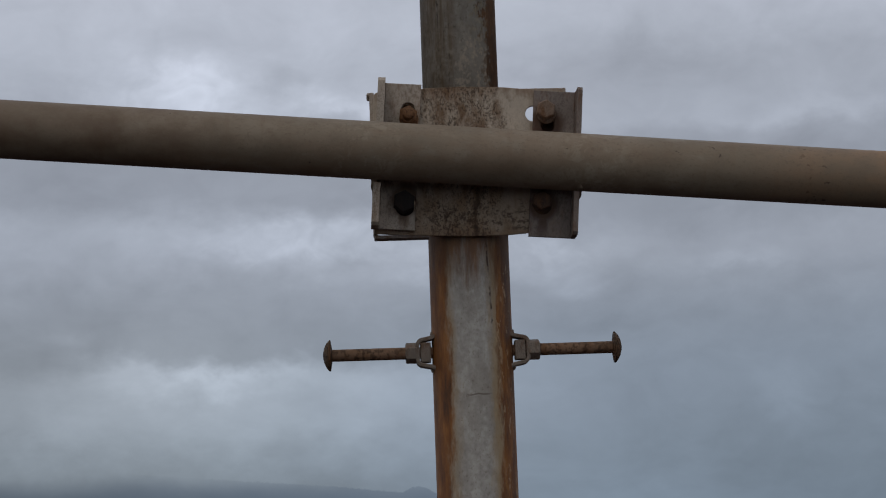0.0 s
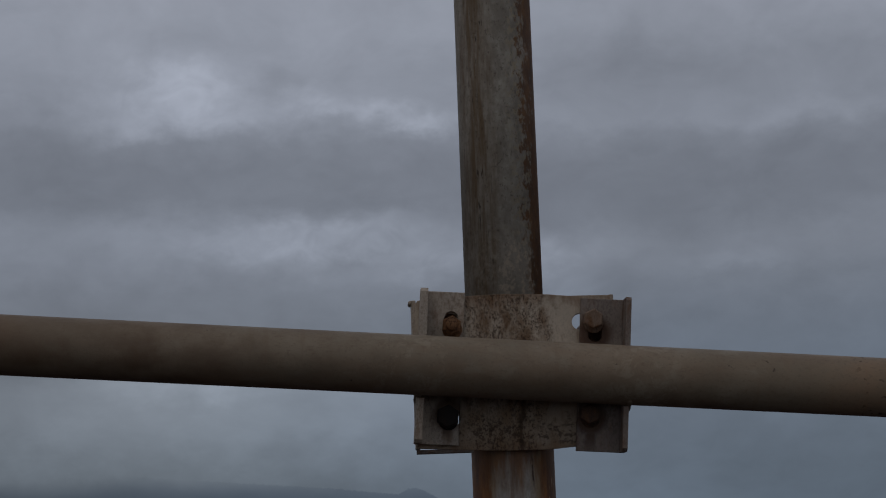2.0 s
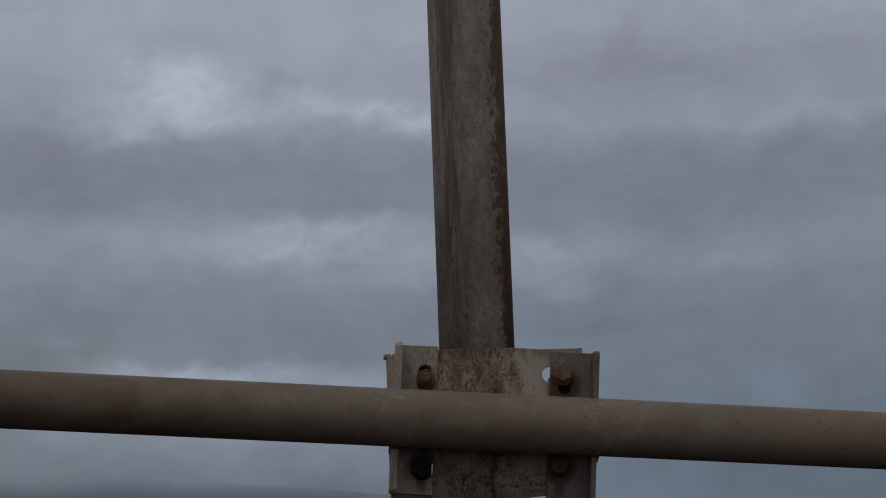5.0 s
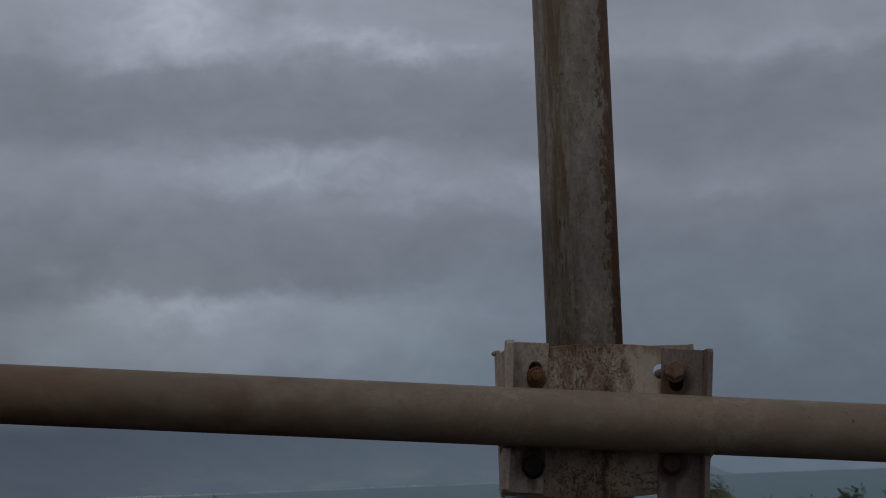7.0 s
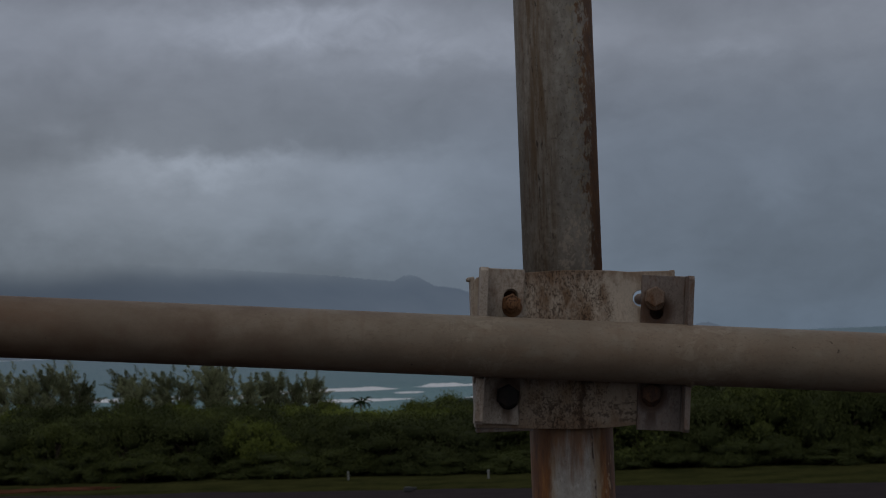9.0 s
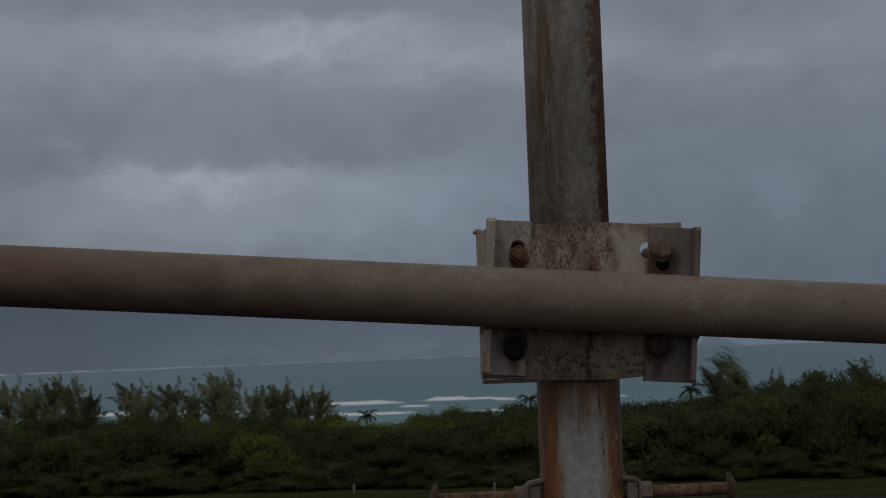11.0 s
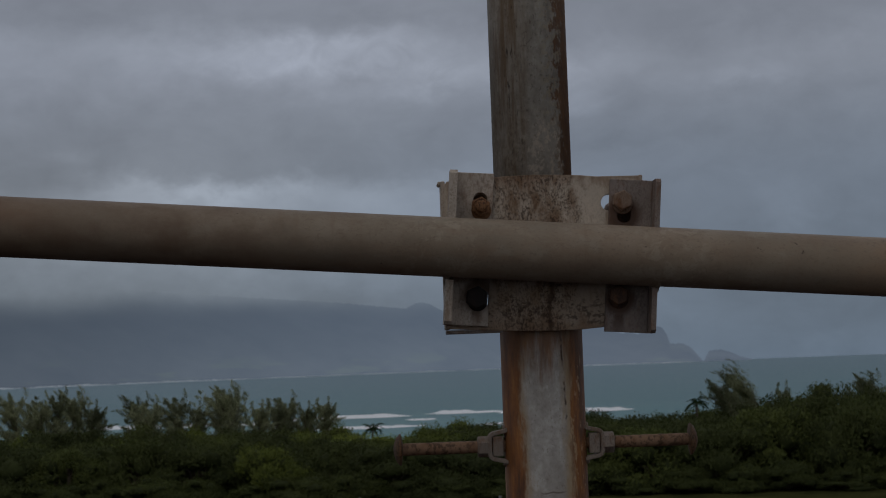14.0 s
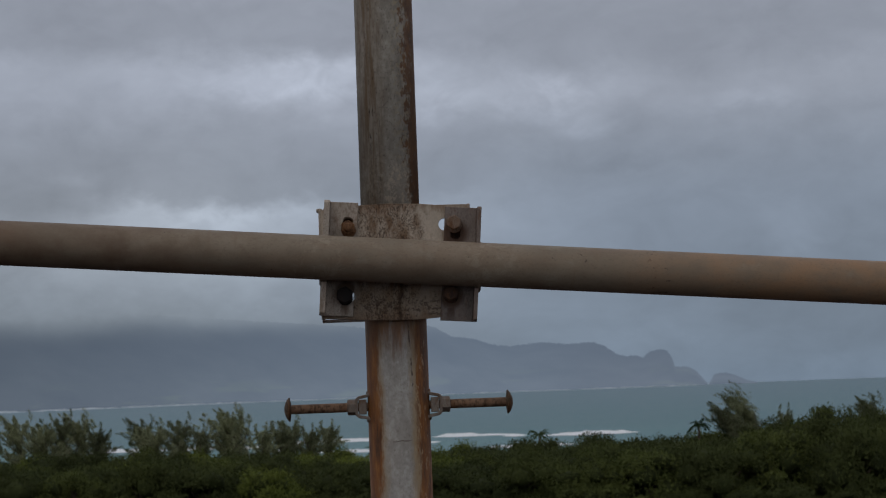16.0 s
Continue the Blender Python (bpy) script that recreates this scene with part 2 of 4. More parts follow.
    n.link(n.math("MULTIPLY_ADD", spangle, 0.25, 0.58), b.inputs["Roughness"])
    b.inputs["Specular IOR Level"].default_value = 0.35
    bump(n, b, n.math("ADD", n.math("MULTIPLY", speck, 0.5), n.math("MULTIPLY", ragged, 1.4)), 0.45, 0.0012)
    return m


def upper_pole_material():
    """Grey-brown galvanised steel: a brown stain on one side, flaking rust on the other, bare chips at the foot."""
    m, n, b, co, _ = material("pole_zinc_upper")
    s = n.add("ShaderNodeSeparateXYZ")
    n.link(co, s.inputs[0])
    z = s.outputs[2]
    x = n.math("DIVIDE", s.outputs[0], 0.051)
    ragged = n.math("SUBTRACT", n.noise(n.scaled(co, 85, 85, 34), 1.0, 7.0, 0.72), 0.5)
    slow = n.math("SUBTRACT", n.noise(n.scaled(co, 12, 12, 5), 1.0, 4.0, 0.55), 0.5)
    side = n.math("ADD", x, n.math("MULTIPLY_ADD", ragged, 0.50, n.math("MULTIPLY", slow, 0.35)))
    spangle = n.noise(n.scaled(co, 1, 1, 0.7), 120.0, 5.0, 0.66)
    speck = n.noise(n.scaled(co, 1, 1, 0.75), 250.0, 4.0, 0.7)
    zinc = n.ramp(spangle, [(0.30, (0.290, 0.258, 0.215)), (0.70, (0.460, 0.420, 0.365))])
    zinc = n.mix(n.step(n.noise(n.scaled(co, 34, 34, 15), 1.0, 6.0, 0.66), 0.46, 0.64, 0.0, 0.55), zinc, (0.185, 0.160, 0.132))
    # brown stain running down the left
    stain = n.math("MULTIPLY", n.step(side, -1.05, -0.70, 0.35, 1.0), n.step(side, -0.45, 0.02, 1.0, 0.0))
    streak = n.step(n.noise(n.scaled(co, 90, 90, 7, 3, 5, 1), 1.0, 6.0, 0.68), 0.36, 0.62, 0.25, 1.0)
    col = n.mix(n.math("MULTIPLY", n.math("MULTIPLY", stain, streak), 0.88), zinc, (0.165, 0.102, 0.052))
    dash = n.step(n.noise(n.scaled(co, 230, 230, 40, 7, 1, 3), 1.0, 4.0, 0.65), 0.60, 0.67)
    dashed = n.math("MULTIPLY", n.step(side, -0.80, -0.60), n.step(side, -0.40, -0.15, 1.0, 0.0))
    col = n.mix(n.math("MULTIPLY", n.math("MULTIPLY", dash, dashed), 0.8), col, (0.045, 0.031, 0.022))
    # tan speckle thickening into flaking rust at the right
    rust = rust_colour(n, co, 40)
    tans = n.step(n.noise(n.scaled(co, 1, 1, 0.8, 4, 2, 1), 150.0, 5.0, 0.7), 0.48, 0.60)
    tan = n.math("MULTIPLY", n.step(side, 0.05, 0.42), n.step(side, 0.70, 0.90, 1.0, 0.0))
    col = n.mix(n.math("MULTIPLY", n.math("MULTIPLY", tan, tans), 0.62), col, (0.430, 0.345, 0.225))
    grow = n.math("ADD", n.noise(n.scaled(co, 1, 1, 0.6, 1, 7, 3), 105.0, 6.0, 0.72), n.step(x, 0.10, 1.0, -0.14, 0.24))
    col = n.mix(n.math("MULTIPLY", n.step(grow, 0.55, 0.66), 0.85), col, n.mix(0.35, rust, (0.150, 0.092, 0.052)))
    col = n.mix(n.math("MULTIPLY", n.step(side, 0.60, 0.95), 0.72), col, n.mix(0.45, rust, (0.120, 0.074, 0.045)))
    col = n.mix(n.step(speck, 0.56, 0.67, 0.0, 0.50), col, (0.080, 0.056, 0.040))
    # flaked patch just above the clamp, sharp against the rust
    flake = n.math("MULTIPLY", n.step(n.math("MULTIPLY_ADD", ragged, 1.2, x), -0.50, 0.20, 0.30, 1.0), n.step(n.math("MULTIPLY_ADD", ragged, 0.25, x), 0.66, 0.70, 1.0, 0.0))
    tall = n.step(n.math("MULTIPLY_ADD", ragged, 0.16, z), 0.140, 0.200, 1.0, 0.0)
    col = n.mix(n.math("MULTIPLY", n.math("MULTIPLY", flake, tall), n.math("MULTIPLY_ADD", tans, 0.60, 0.30)), col, (0.700, 0.610, 0.490))
    n.link(col, b.inputs["Base Color"])
    n.link(n.math("MULTIPLY_ADD", spangle, 0.25, 0.58), b.inputs["Roughness"])
    b.inputs["Specular IOR Level"].default_value = 0.35
    bump(n, b, n.math("ADD", n.math("MULTIPLY", speck, 0.5), n.math("MULTIPLY", ragged, 1.4)), 0.50, 0.0014)
    return m


def steel_material(name, pale, dark, rusty, pitted, scale=1.0, stained=False, grain=1.0, bolts=()):
    """Blotchy steel plate: pale coating, dark pits and rust stains."""
    m, n, b, co, _ = material(name)
    big = n.noise(n.scaled(co, 1, 1, 0.55), 22.0 * scale, 5.0, 0.6)
    mid = n.noise(n.scaled(co, 1, 1, 0.40), 62.0 * scale, 6.0, 0.68)
    fine = n.noise(n.scaled(co, 1, 1, 0.65), 460.0 * scale * grain, 5.0, 0.76)
    where = n.noise(co, 20.0 * scale, 4.0, 0.6)
    col = n.ramp(big, [(0.3, tuple(0.70 * v for v in pale)), (0.68, pale)])
    col = n.mix(n.math("MULTIPLY", n.step(mid, 0.46, 0.66), rusty), col, (0.175, 0.080, 0.034))
    if stained:
        # rust cloud over the middle and a dark run down below the pipe
        s = n.add("ShaderNodeSeparateXYZ")
        n.link(co, s.inputs[0])
        off = n.math("MULTIPLY", n.math("SUBTRACT", n.noise(n.scaled(co, 1, 1, 0.6), 34.0, 6.0, 0.7), 0.5), 0.16)
        across = n.math("ABSOLUTE", n.math("ADD", n.math("ADD", s.outputs[0], 0.018), off))
        upper = n.step(s.outputs[2], -0.05, 0.02, 0.85, 1.0)
        col = n.mix(n.math("MULTIPLY", n.math("MULTIPLY", n.step(across, 0.010, 0.066, 0.95, 0.0), upper), n.step(mid, 0.34, 0.60, 0.25, 0.95)), col, (0.185, 0.105, 0.055))
        edge = n.math("SUBTRACT", n.math("ABSOLUTE", s.outputs[2]), n.math("MULTIPLY", off, 0.45))
        col = n.mix(n.step(edge, 0.078, 0.100, 0.0, 0.6), col, (0.21, 0.115, 0.062))
        # brown wash under the pipe
        col = n.mix(n.step(n.math("ADD", s.outputs[2], n.math("MULTIPLY", off, 0.3)), -0.050, -0.030, 0.50, 0.0), col, (0.290, 0.190, 0.115))
        # row of dark scabs along the foot
        scab = n.step(n.noise(n.scaled(co, 1, 1, 1.3, 2, 0, 5), 125.0, 5.0, 0.72), 0.50, 0.60)
        foot = n.math("MULTIPLY", n.step(edge, 0.052, 0.066), n.step(edge, 0.084, 0.092, 1.0, 0.0))
        foot = n.math("MULTIPLY", foot, n.step(s.outputs[2], -0.04, -0.03, 1.0, 0.0))
        col = n.mix(n.math("MULTIPLY", n.math("MULTIPLY", scab, foot), 0.7), col, (0.045, 0.026, 0.016))
        thin = n.math("ABSOLUTE", n.math("ADD", n.math("ADD", s.outputs[0], 0.004), n.math("MULTIPLY", off, 0.22)))
        run = n.math("MULTIPLY", n.step(thin, 0.001, 0.006, 0.75, 0.0), n.step(s.outputs[2], -0.045, -0.03, 1.0, 0.0))
        col = n.mix(run, col, (0.05, 0.024, 0.012))
    flecks = n.math("MULTIPLY", n.step(fine, 0.485, 0.57), n.step(where, 0.34, 0.56, 0.25, 1.0))
    if stained:
        # the pits crowd where the pole and the pipe hold the wet
        flecks = n.math("MULTIPLY", flecks, n.step(n.math("ABSOLUTE", n.math("ADD", n.math("ADD", s.outputs[0], 0.022), off)), 0.030, 0.075, 1.0, 0.18))
    for bx, bz in bolts:
        # rust bled from a bolt and run down
        t = n.add("ShaderNodeSeparateXYZ")
        n.link(co, t.inputs[0])
        ax = n.math("ABSOLUTE", n.math("ADD", n.math("SUBTRACT", t.outputs[0], bx), n.math("MULTIPLY", n.math("SUBTRACT", mid, 0.5), 0.016)))
        dz = n.math("SUBTRACT", t.outputs[2], bz)
        ring = n.math("SQRT", n.math("ADD", n.math("MULTIPLY", ax, ax), n.math("MULTIPLY", dz, dz)))
        trail = n.math("MULTIPLY", n.step(ax, 0.003, 0.010, 1.0, 0.0), n.math("MULTIPLY", n.step(dz, -0.004, 0.0, 1.0, 0.0), n.step(dz, -0.050, -0.020)))
        bled = n.math("MAXIMUM", n.step(ring, 0.014, 0.026, 0.85, 0.0), n.math("MULTIPLY", trail, 0.75))
        col = n.mix(bled, col, (0.085, 0.042, 0.024))
    col = n.mix(n.math("MULTIPLY", flecks, pitted), col, dark)
    n.link(col, b.inputs["Base Color"])
    n.link(n.math("MULTIPLY_ADD", mid, 0.3, 0.60), b.inputs["Roughness"])
    b.inputs["Specular IOR Level"].default_value = 0.28
    bump(n, b, n.math("SUBTRACT", mid, n.math("MULTIPLY", fine, 0.7)), 0.35, 0.0014)
    return m


def pipe_material():
    """Beige-grey paint gone chalky, browned in bands, with chips."""
    m, n, b, co, _ = material("pipe_paint")
    sx = n.add("ShaderNodeSeparateXYZ")
    n.link(co, sx.inputs[0])
    long = n.noise(n.scaled(co, 3.0, 14, 14), 1.0, 5.0, 0.6)
    blot = n.noise(n.scaled(co, 16, 22, 22), 1.0, 5.0, 0.62)
    fine = n.noise(n.scaled(co, 0.7, 1, 1), 260.0, 4.0, 0.7)
    col = n.ramp(blot, [(0.28, (0.195, 0.142, 0.098)), (0.52, (0.292, 0.230, 0.164)), (0.76, (0.365, 0.302, 0.228))])
    col = n.mix(n.math("MULTIPLY", n.step(long, 0.42, 0.64, 0.0, 0.75), n.step(sx.outputs[0], -0.35, 0.10, 1.0, 0.40)), col, (0.225, 0.125, 0.068))
    grain = n.noise(n.scaled(co, 0.8, 1, 1), 95.0, 5.0, 0.65)
    col = n.mix(n.step(grain, 0.50, 0.68, 0.0, 0.40), col, (0.215, 0.155, 0.105))
    wide = n.noise(n.scaled(co, 5.5, 9, 9, 3, 8, 2), 1.0, 5.0, 0.65)
    col = n.mix(n.step(wide, 0.42, 0.62, 0.0, 0.50), col, (0.240, 0.203, 0.148))
    drips = n.noise(n.scaled(co, 70, 6, 6, 1, 1, 1), 1.0, 4.0, 0.6)
    col = n.mix(n.step(drips, 0.55, 0.72, 0.0, 0.35), col, (0.225, 0.15, 0.095))
    pale = n.step(n.noise(n.scaled(co, 26, 40, 40, 4, 2, 1), 1.0, 4.0, 0.6), 0.56, 0.70, 0.0, 0.28)
    col = n.mix(pale, col, (0.37, 0.335, 0.265))
    # crazed paint beside the welds
    weld = n.step(n.math("ABSOLUTE", n.math("SUBTRACT", n.math("ABSOLUTE", sx.outputs[0]), 0.145)), 0.015, 0.075, 1.0, 0.0)
    crazed = n.step(n.noise(n.scaled(co, 1, 1, 1, 5, 1, 8), 62.0, 5.0, 0.68, 0.6), 0.50, 0.60)
    col = n.mix(n.math("MULTIPLY", n.math("MULTIPLY", weld, crazed), 0.45), col, (0.400, 0.335, 0.250))
    spot = n.step(n.math("ABSOLUTE", n.math("SUBTRACT", sx.outputs[0], 0.432)), 0.012, 0.030, 1.0, 0.0)
    specks = n.math("MULTIPLY", spot, n.step(n.noise(n.scaled(co, 1, 1, 1, 1, 3, 2), 110.0, 3.0, 0.5), 0.63, 0.67))
    col = n.mix(n.math("MULTIPLY", specks, 0.9), col, (0.03, 0.02, 0.015))
    orange = n.step(n.math("ABSOLUTE", n.math("ADD", sx.outputs[0], n.math("MULTIPLY", blot, 0.3))), 0.40, 0.85, 0.0, 0.85)
    col = n.mix(n.math("MULTIPLY", orange, n.step(blot, 0.28, 0.66, 0.2, 1.0)), col, (0.345, 0.195, 0.10))
    brown = n.step(n.math("ADD", sx.outputs[0], n.math("MULTIPLY", n.math("SUBTRACT", wide, 0.5), 0.7)), -0.75, 0.00, 0.90, 0.0)
    col = n.mix(n.math("MULTIPLY", brown, n.step(blot, 0.30, 0.62, 1.0, 0.6)), col, (0.140, 0.082, 0.046))
    chips = n.step(n.noise(n.scaled(co, 1, 1, 1, 2, 7, 1), 48.0, 3.0, 0.5), 0.735, 0.76)
    col = n.mix(chips, col, (0.05, 0.032, 0.02))
    col = n.mix(n.step(fine, 0.53, 0.66, 0.0, 0.55), col, (0.19, 0.135, 0.09))
    n.link(col, b.inputs["Base Color"])
    n.link(n.math("MULTIPLY_ADD", fine, 0.25, 0.52), b.inputs["Roughness"])
    bump(n, b, n.math("ADD", fine, blot), 0.22, 0.0010)
    return m


def leaf_material(name, dark, light, trans=0.35):
    m, n, b, co, out = material(name)
    r = n.add("ShaderNodeNewGeometry").outputs["Random Per Island"]
    o = n.add("ShaderNodeObjectInfo").outputs["Random"]
    big = n.noise(co, 0.8, 3.0, 0.6)
    f = n.math("ADD", n.math("MULTIPLY", r, 0.14), n.math("ADD", n.math("MULTIPLY", big, 0.7), n.math("MULTIPLY", n.math("POWER", o, 2.0), 0.6)))
    col = n.ramp(n.math("SUBTRACT", f, 0.25, clamp=True), [(0.05, dark), (0.85, light)])
    n.link(col, b.inputs["Base Color"])
    b.inputs["Roughness"].default_value = 0.7
    b.inputs["Specular IOR Level"].default_value = 0.06
    if trans:
        thin = n.add("ShaderNodeBsdfTranslucent")
        n.link(col, thin.inputs[0])
        blend = n.add("ShaderNodeMixShader")
        blend.inputs[0].default_value = trans
        n.link(b.outputs[0], blend.inputs[1])
        n.link(thin.outputs[0], blend.inputs[2])
        n.link(blend.outputs[0], out.inputs[0])
    return m


def plain_rough(name, a, c, scale, rough=0.9, depth=0.0, gloss=0.5):
    m, n, b, co, _ = material(name)
    f = n.noise(co, scale, 6.0, 0.62)
    g = n.noise(co, scale * 9.0, 4.0, 0.65)
    col = n.ramp(n.math("MULTIPLY_ADD", n.math("SUBTRACT", g, 0.5), 0.6, f), [(0.3, a), (0.7, c)])
    n.link(col, b.inputs["Base Color"])
    b.inputs["Roughness"].default_value = rough
    b.inputs["Specular IOR Level"].default_value = gloss
    if depth:
        bump(n, b, g, 0.5, depth)
    return m


M_POLE_UP = upper_pole_material()
M_POLE_LOW = lower_pole_material()
M_PIPE = pipe_material()
M_PLATE = steel_material("clamp_plate_steel", (0.62, 0.525, 0.425), (0.060, 0.038, 0.026), 0.40, 0.88, stained=True, grain=1.05)
M_ANGLE = steel_material("angle_steel", (0.60, 0.510, 0.425), (0.12, 0.085, 0.062), 0.55, 0.45, bolts=((-0.093, -0.052),))
M_ANGLE_DARK = steel_material("angle_steel_brown", (0.290, 0.240, 0.212), (0.08, 0.055, 0.042), 0.6, 0.45, bolts=((0.0850, -0.0520), (0.0885, 0.0560)))
M_RUST = steel_material("rusted_bolt", (0.27, 0.135, 0.065), (0.038, 0.016, 0.010), 0.95, 0.9, 1.1)
M_BLACK = steel_material("blackened_bolt", (0.016, 0.012, 0.011), (0.006, 0.005, 0.005), 0.06, 0.5, 1.6)
# brown steel with the shade under the pipe and behind the slots put in
M_BROWN_SHADE = steel_material("shaded_brown_steel", (0.085, 0.048, 0.034), (0.02, 0.012, 0.009), 0.5, 0.6, 1.6)
M_RUSTY_GREY = steel_material("brown_grey_bolt", (0.30, 0.21, 0.155), (0.06, 0.035, 0.024), 0.8, 0.6, 1.6)
M_STEP = steel_material("step_bolt_steel", (0.300, 0.178, 0.108), (0.016, 0.010, 0.008), 0.65, 0.62, 0.6, grain=0.45)
M_HEAD = steel_material("step_bolt_head", (0.15, 0.095, 0.055), (0.020, 0.013, 0.010), 0.8, 0.7, 0.9)
M_LUG = steel_material("lug_steel", (0.31, 0.255, 0.21), (0.06, 0.045, 0.035), 0.6, 0.4, 1.4)
M_KIAWE = leaf_material("thicket_leaves", (0.064, 0.077, 0.032), (0.132, 0.157, 0.047))
M_KIAWE_LIGHT = leaf_material("young_thicket_leaves", (0.100, 0.120, 0.034), (0.255, 0.305, 0.062))
# darker leaf green with the crown's inner shade put in
M_INNER_SHADE = leaf_material("thicket_shade", (0.046, 0.056, 0.025), (0.096, 0.114, 0.038))
M_IRON = leaf_material("ironwood_needles", (0.130, 0.148, 0.082), (0.370, 0.395, 0.225), 0.5)
M_PALM = leaf_material("palm_leaves", (0.03, 0.05, 0.02), (0.08, 0.11, 0.04))
M_BARK = plain_rough("bark", (0.06, 0.045, 0.03), (0.16, 0.125, 0.09), 3.0)
M_GROUND = plain_rough("ground_grass", (0.024, 0.028, 0.010), (0.064, 0.063, 0.021), 0.30, depth=0.03, gloss=0.0)
M_ASPHALT = plain_rough("asphalt", (0.030, 0.022, 0.022), (0.046, 0.034, 0.033), 0.5, depth=0.01, gloss=0.03)
M_DIRT = plain_rough("red_dirt", (0.055, 0.026, 0.014), (0.15, 0.066, 0.038), 0.55, depth=0.02, gloss=0.0)
M_WHITE = plain_rough("white_marker_paint", (0.17, 0.18, 0.16), (0.28, 0.28, 0.26), 6.0, 0.6)
M_DARKBOX = plain_rough("dark_metal", (0.02, 0.02, 0.022), (0.05, 0.05, 0.05), 6.0, 0.6)
M_FOAM = plain_rough("sea_foam", (0.86, 0.88, 0.88), (0.95, 0.95, 0.95), 0.5, 0.9, 0.2)

M_FAR_SURF = plain_rough("far_surf_foam", (0.40, 0.47, 0.52), (0.62, 0.68, 0.72), 0.02)


def sea_material():
    m, n, b, co, _ = material("sea_water")
    s = n.add("ShaderNodeSeparateXYZ")
    n.link(co, s.inputs[0])
    shoal_haze = n.math("ADD", s.outputs[1], n.math("MULTIPLY", n.noise(n.scaled(co, 0.004, 0.012, 1), 1.0, 4.0), 260.0))
    # teal shallows near; far water lightened, horizon haze put into its colour
    col = n.ramp(n.math("SUBTRACT", 1.0, n.math("DIVIDE", 420.0, n.math("MAXIMUM", shoal_haze, 420.0))), [(0.0, (0.140, 0.325, 0.305)), (0.42, (0.097, 0.215, 0.230)), (1.0, (0.130, 0.218, 0.262))])
    streak = n.noise(n.scaled(co, 0.006, 0.03, 1, 3, 1, 0), 1.0, 5.0, 0.6)
    col = n.mix(n.step(streak, 0.4, 0.7, 0.0, 0.4), col, (0.15, 0.235, 0.26))
    n.link(col, b.inputs["Base Color"])
    b.inputs["Roughness"].default_value = 0.5
    b.inputs["IOR"].default_value = 1.33
    b.inputs["Specular IOR Level"].default_value = 0.5
    wave = n.noise(n.scaled(co, 0.12, 0.4, 1), 1.0, 6.0, 0.65)
    bump(n, b, wave, 0.7, 0.9)
    return m


M_SEA = sea_material()


def mountain_material():
    """Far land that glows in a painted haze colour; its top fades clear into the cloud base."""
    m, n, b, co, out = material("hazed_far_mountain")
    s = n.add("ShaderNodeSeparateXYZ")
    n.link(co, s.inputs[0])
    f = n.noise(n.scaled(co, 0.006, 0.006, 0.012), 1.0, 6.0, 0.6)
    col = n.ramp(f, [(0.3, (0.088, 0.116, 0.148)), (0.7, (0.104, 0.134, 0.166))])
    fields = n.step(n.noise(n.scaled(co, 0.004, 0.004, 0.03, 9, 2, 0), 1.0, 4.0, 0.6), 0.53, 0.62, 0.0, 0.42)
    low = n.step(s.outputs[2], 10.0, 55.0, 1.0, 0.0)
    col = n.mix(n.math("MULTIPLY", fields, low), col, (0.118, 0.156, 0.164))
    # low haze put into the colour: lighter by the sea, darker above
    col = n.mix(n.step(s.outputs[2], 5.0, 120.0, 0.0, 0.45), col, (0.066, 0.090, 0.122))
    # haze tone painted by bearing: darker at far left and on the right headland
    haze_tone = n.step(s.outputs[0], -850.0, 150.0, 0.67, 1.05)
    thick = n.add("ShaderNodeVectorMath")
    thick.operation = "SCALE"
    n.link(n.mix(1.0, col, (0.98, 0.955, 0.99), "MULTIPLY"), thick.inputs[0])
    n.link(haze_tone, thick.inputs[3])
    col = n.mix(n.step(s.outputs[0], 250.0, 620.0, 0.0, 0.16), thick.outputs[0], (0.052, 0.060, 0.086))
    # emission stands in for the brightness of the haze
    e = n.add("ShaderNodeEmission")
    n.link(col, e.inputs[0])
    clear = n.add("ShaderNodeBsdfTransparent")
    ragged = n.math("ADD", s.outputs[2], n.math("MULTIPLY", n.noise(n.scaled(co, 0.002, 0.002, 0.004), 1.0, 4.0), 60.0))
    fog = n.math("MULTIPLY", n.step(ragged, 122.0, 200.0, 0.0, 1.0), n.step(s.outputs[0], 60.0, 420.0, 1.0, 0.0))
    mixer = n.add("ShaderNodeMixShader")
    n.link(fog, mixer.inputs[0])
    n.link(e.outputs[0], mixer.inputs[1])
    n.link(clear.outputs[0], mixer.inputs[2])
    n.link(mixer.outputs[0], out.inputs[0])
    return m


M_MOUNTAIN = mountain_material()


# ---- building helpers ----
def part(name, bm, mat, parent=None, label="", smooth=True):
    me = bpy.data.meshes.new(name)
    if isinstance(bm, bmesh.types.BMesh):
        bmesh.ops.recalc_face_normals(bm, faces=bm.faces)
        bm.to_mesh(me)
        bm.free()
    else:
        me.from_pydata(*bm)
    me.materials.append(mat)
    if smooth:
        me.shade_smooth()
    ob = new(name, me)
    if parent is not None:
        ob.parent = parent
    return tagged(ob, label)


def thing(name, at, label, category, group="", kind=""):
    ob = new(name)
    ob.matrix_basis = at if isinstance(at, Matrix) else Matrix.Translation(at)
    ob.empty_display_size = 0.05
    return tagged(ob, label, category, group, kind)


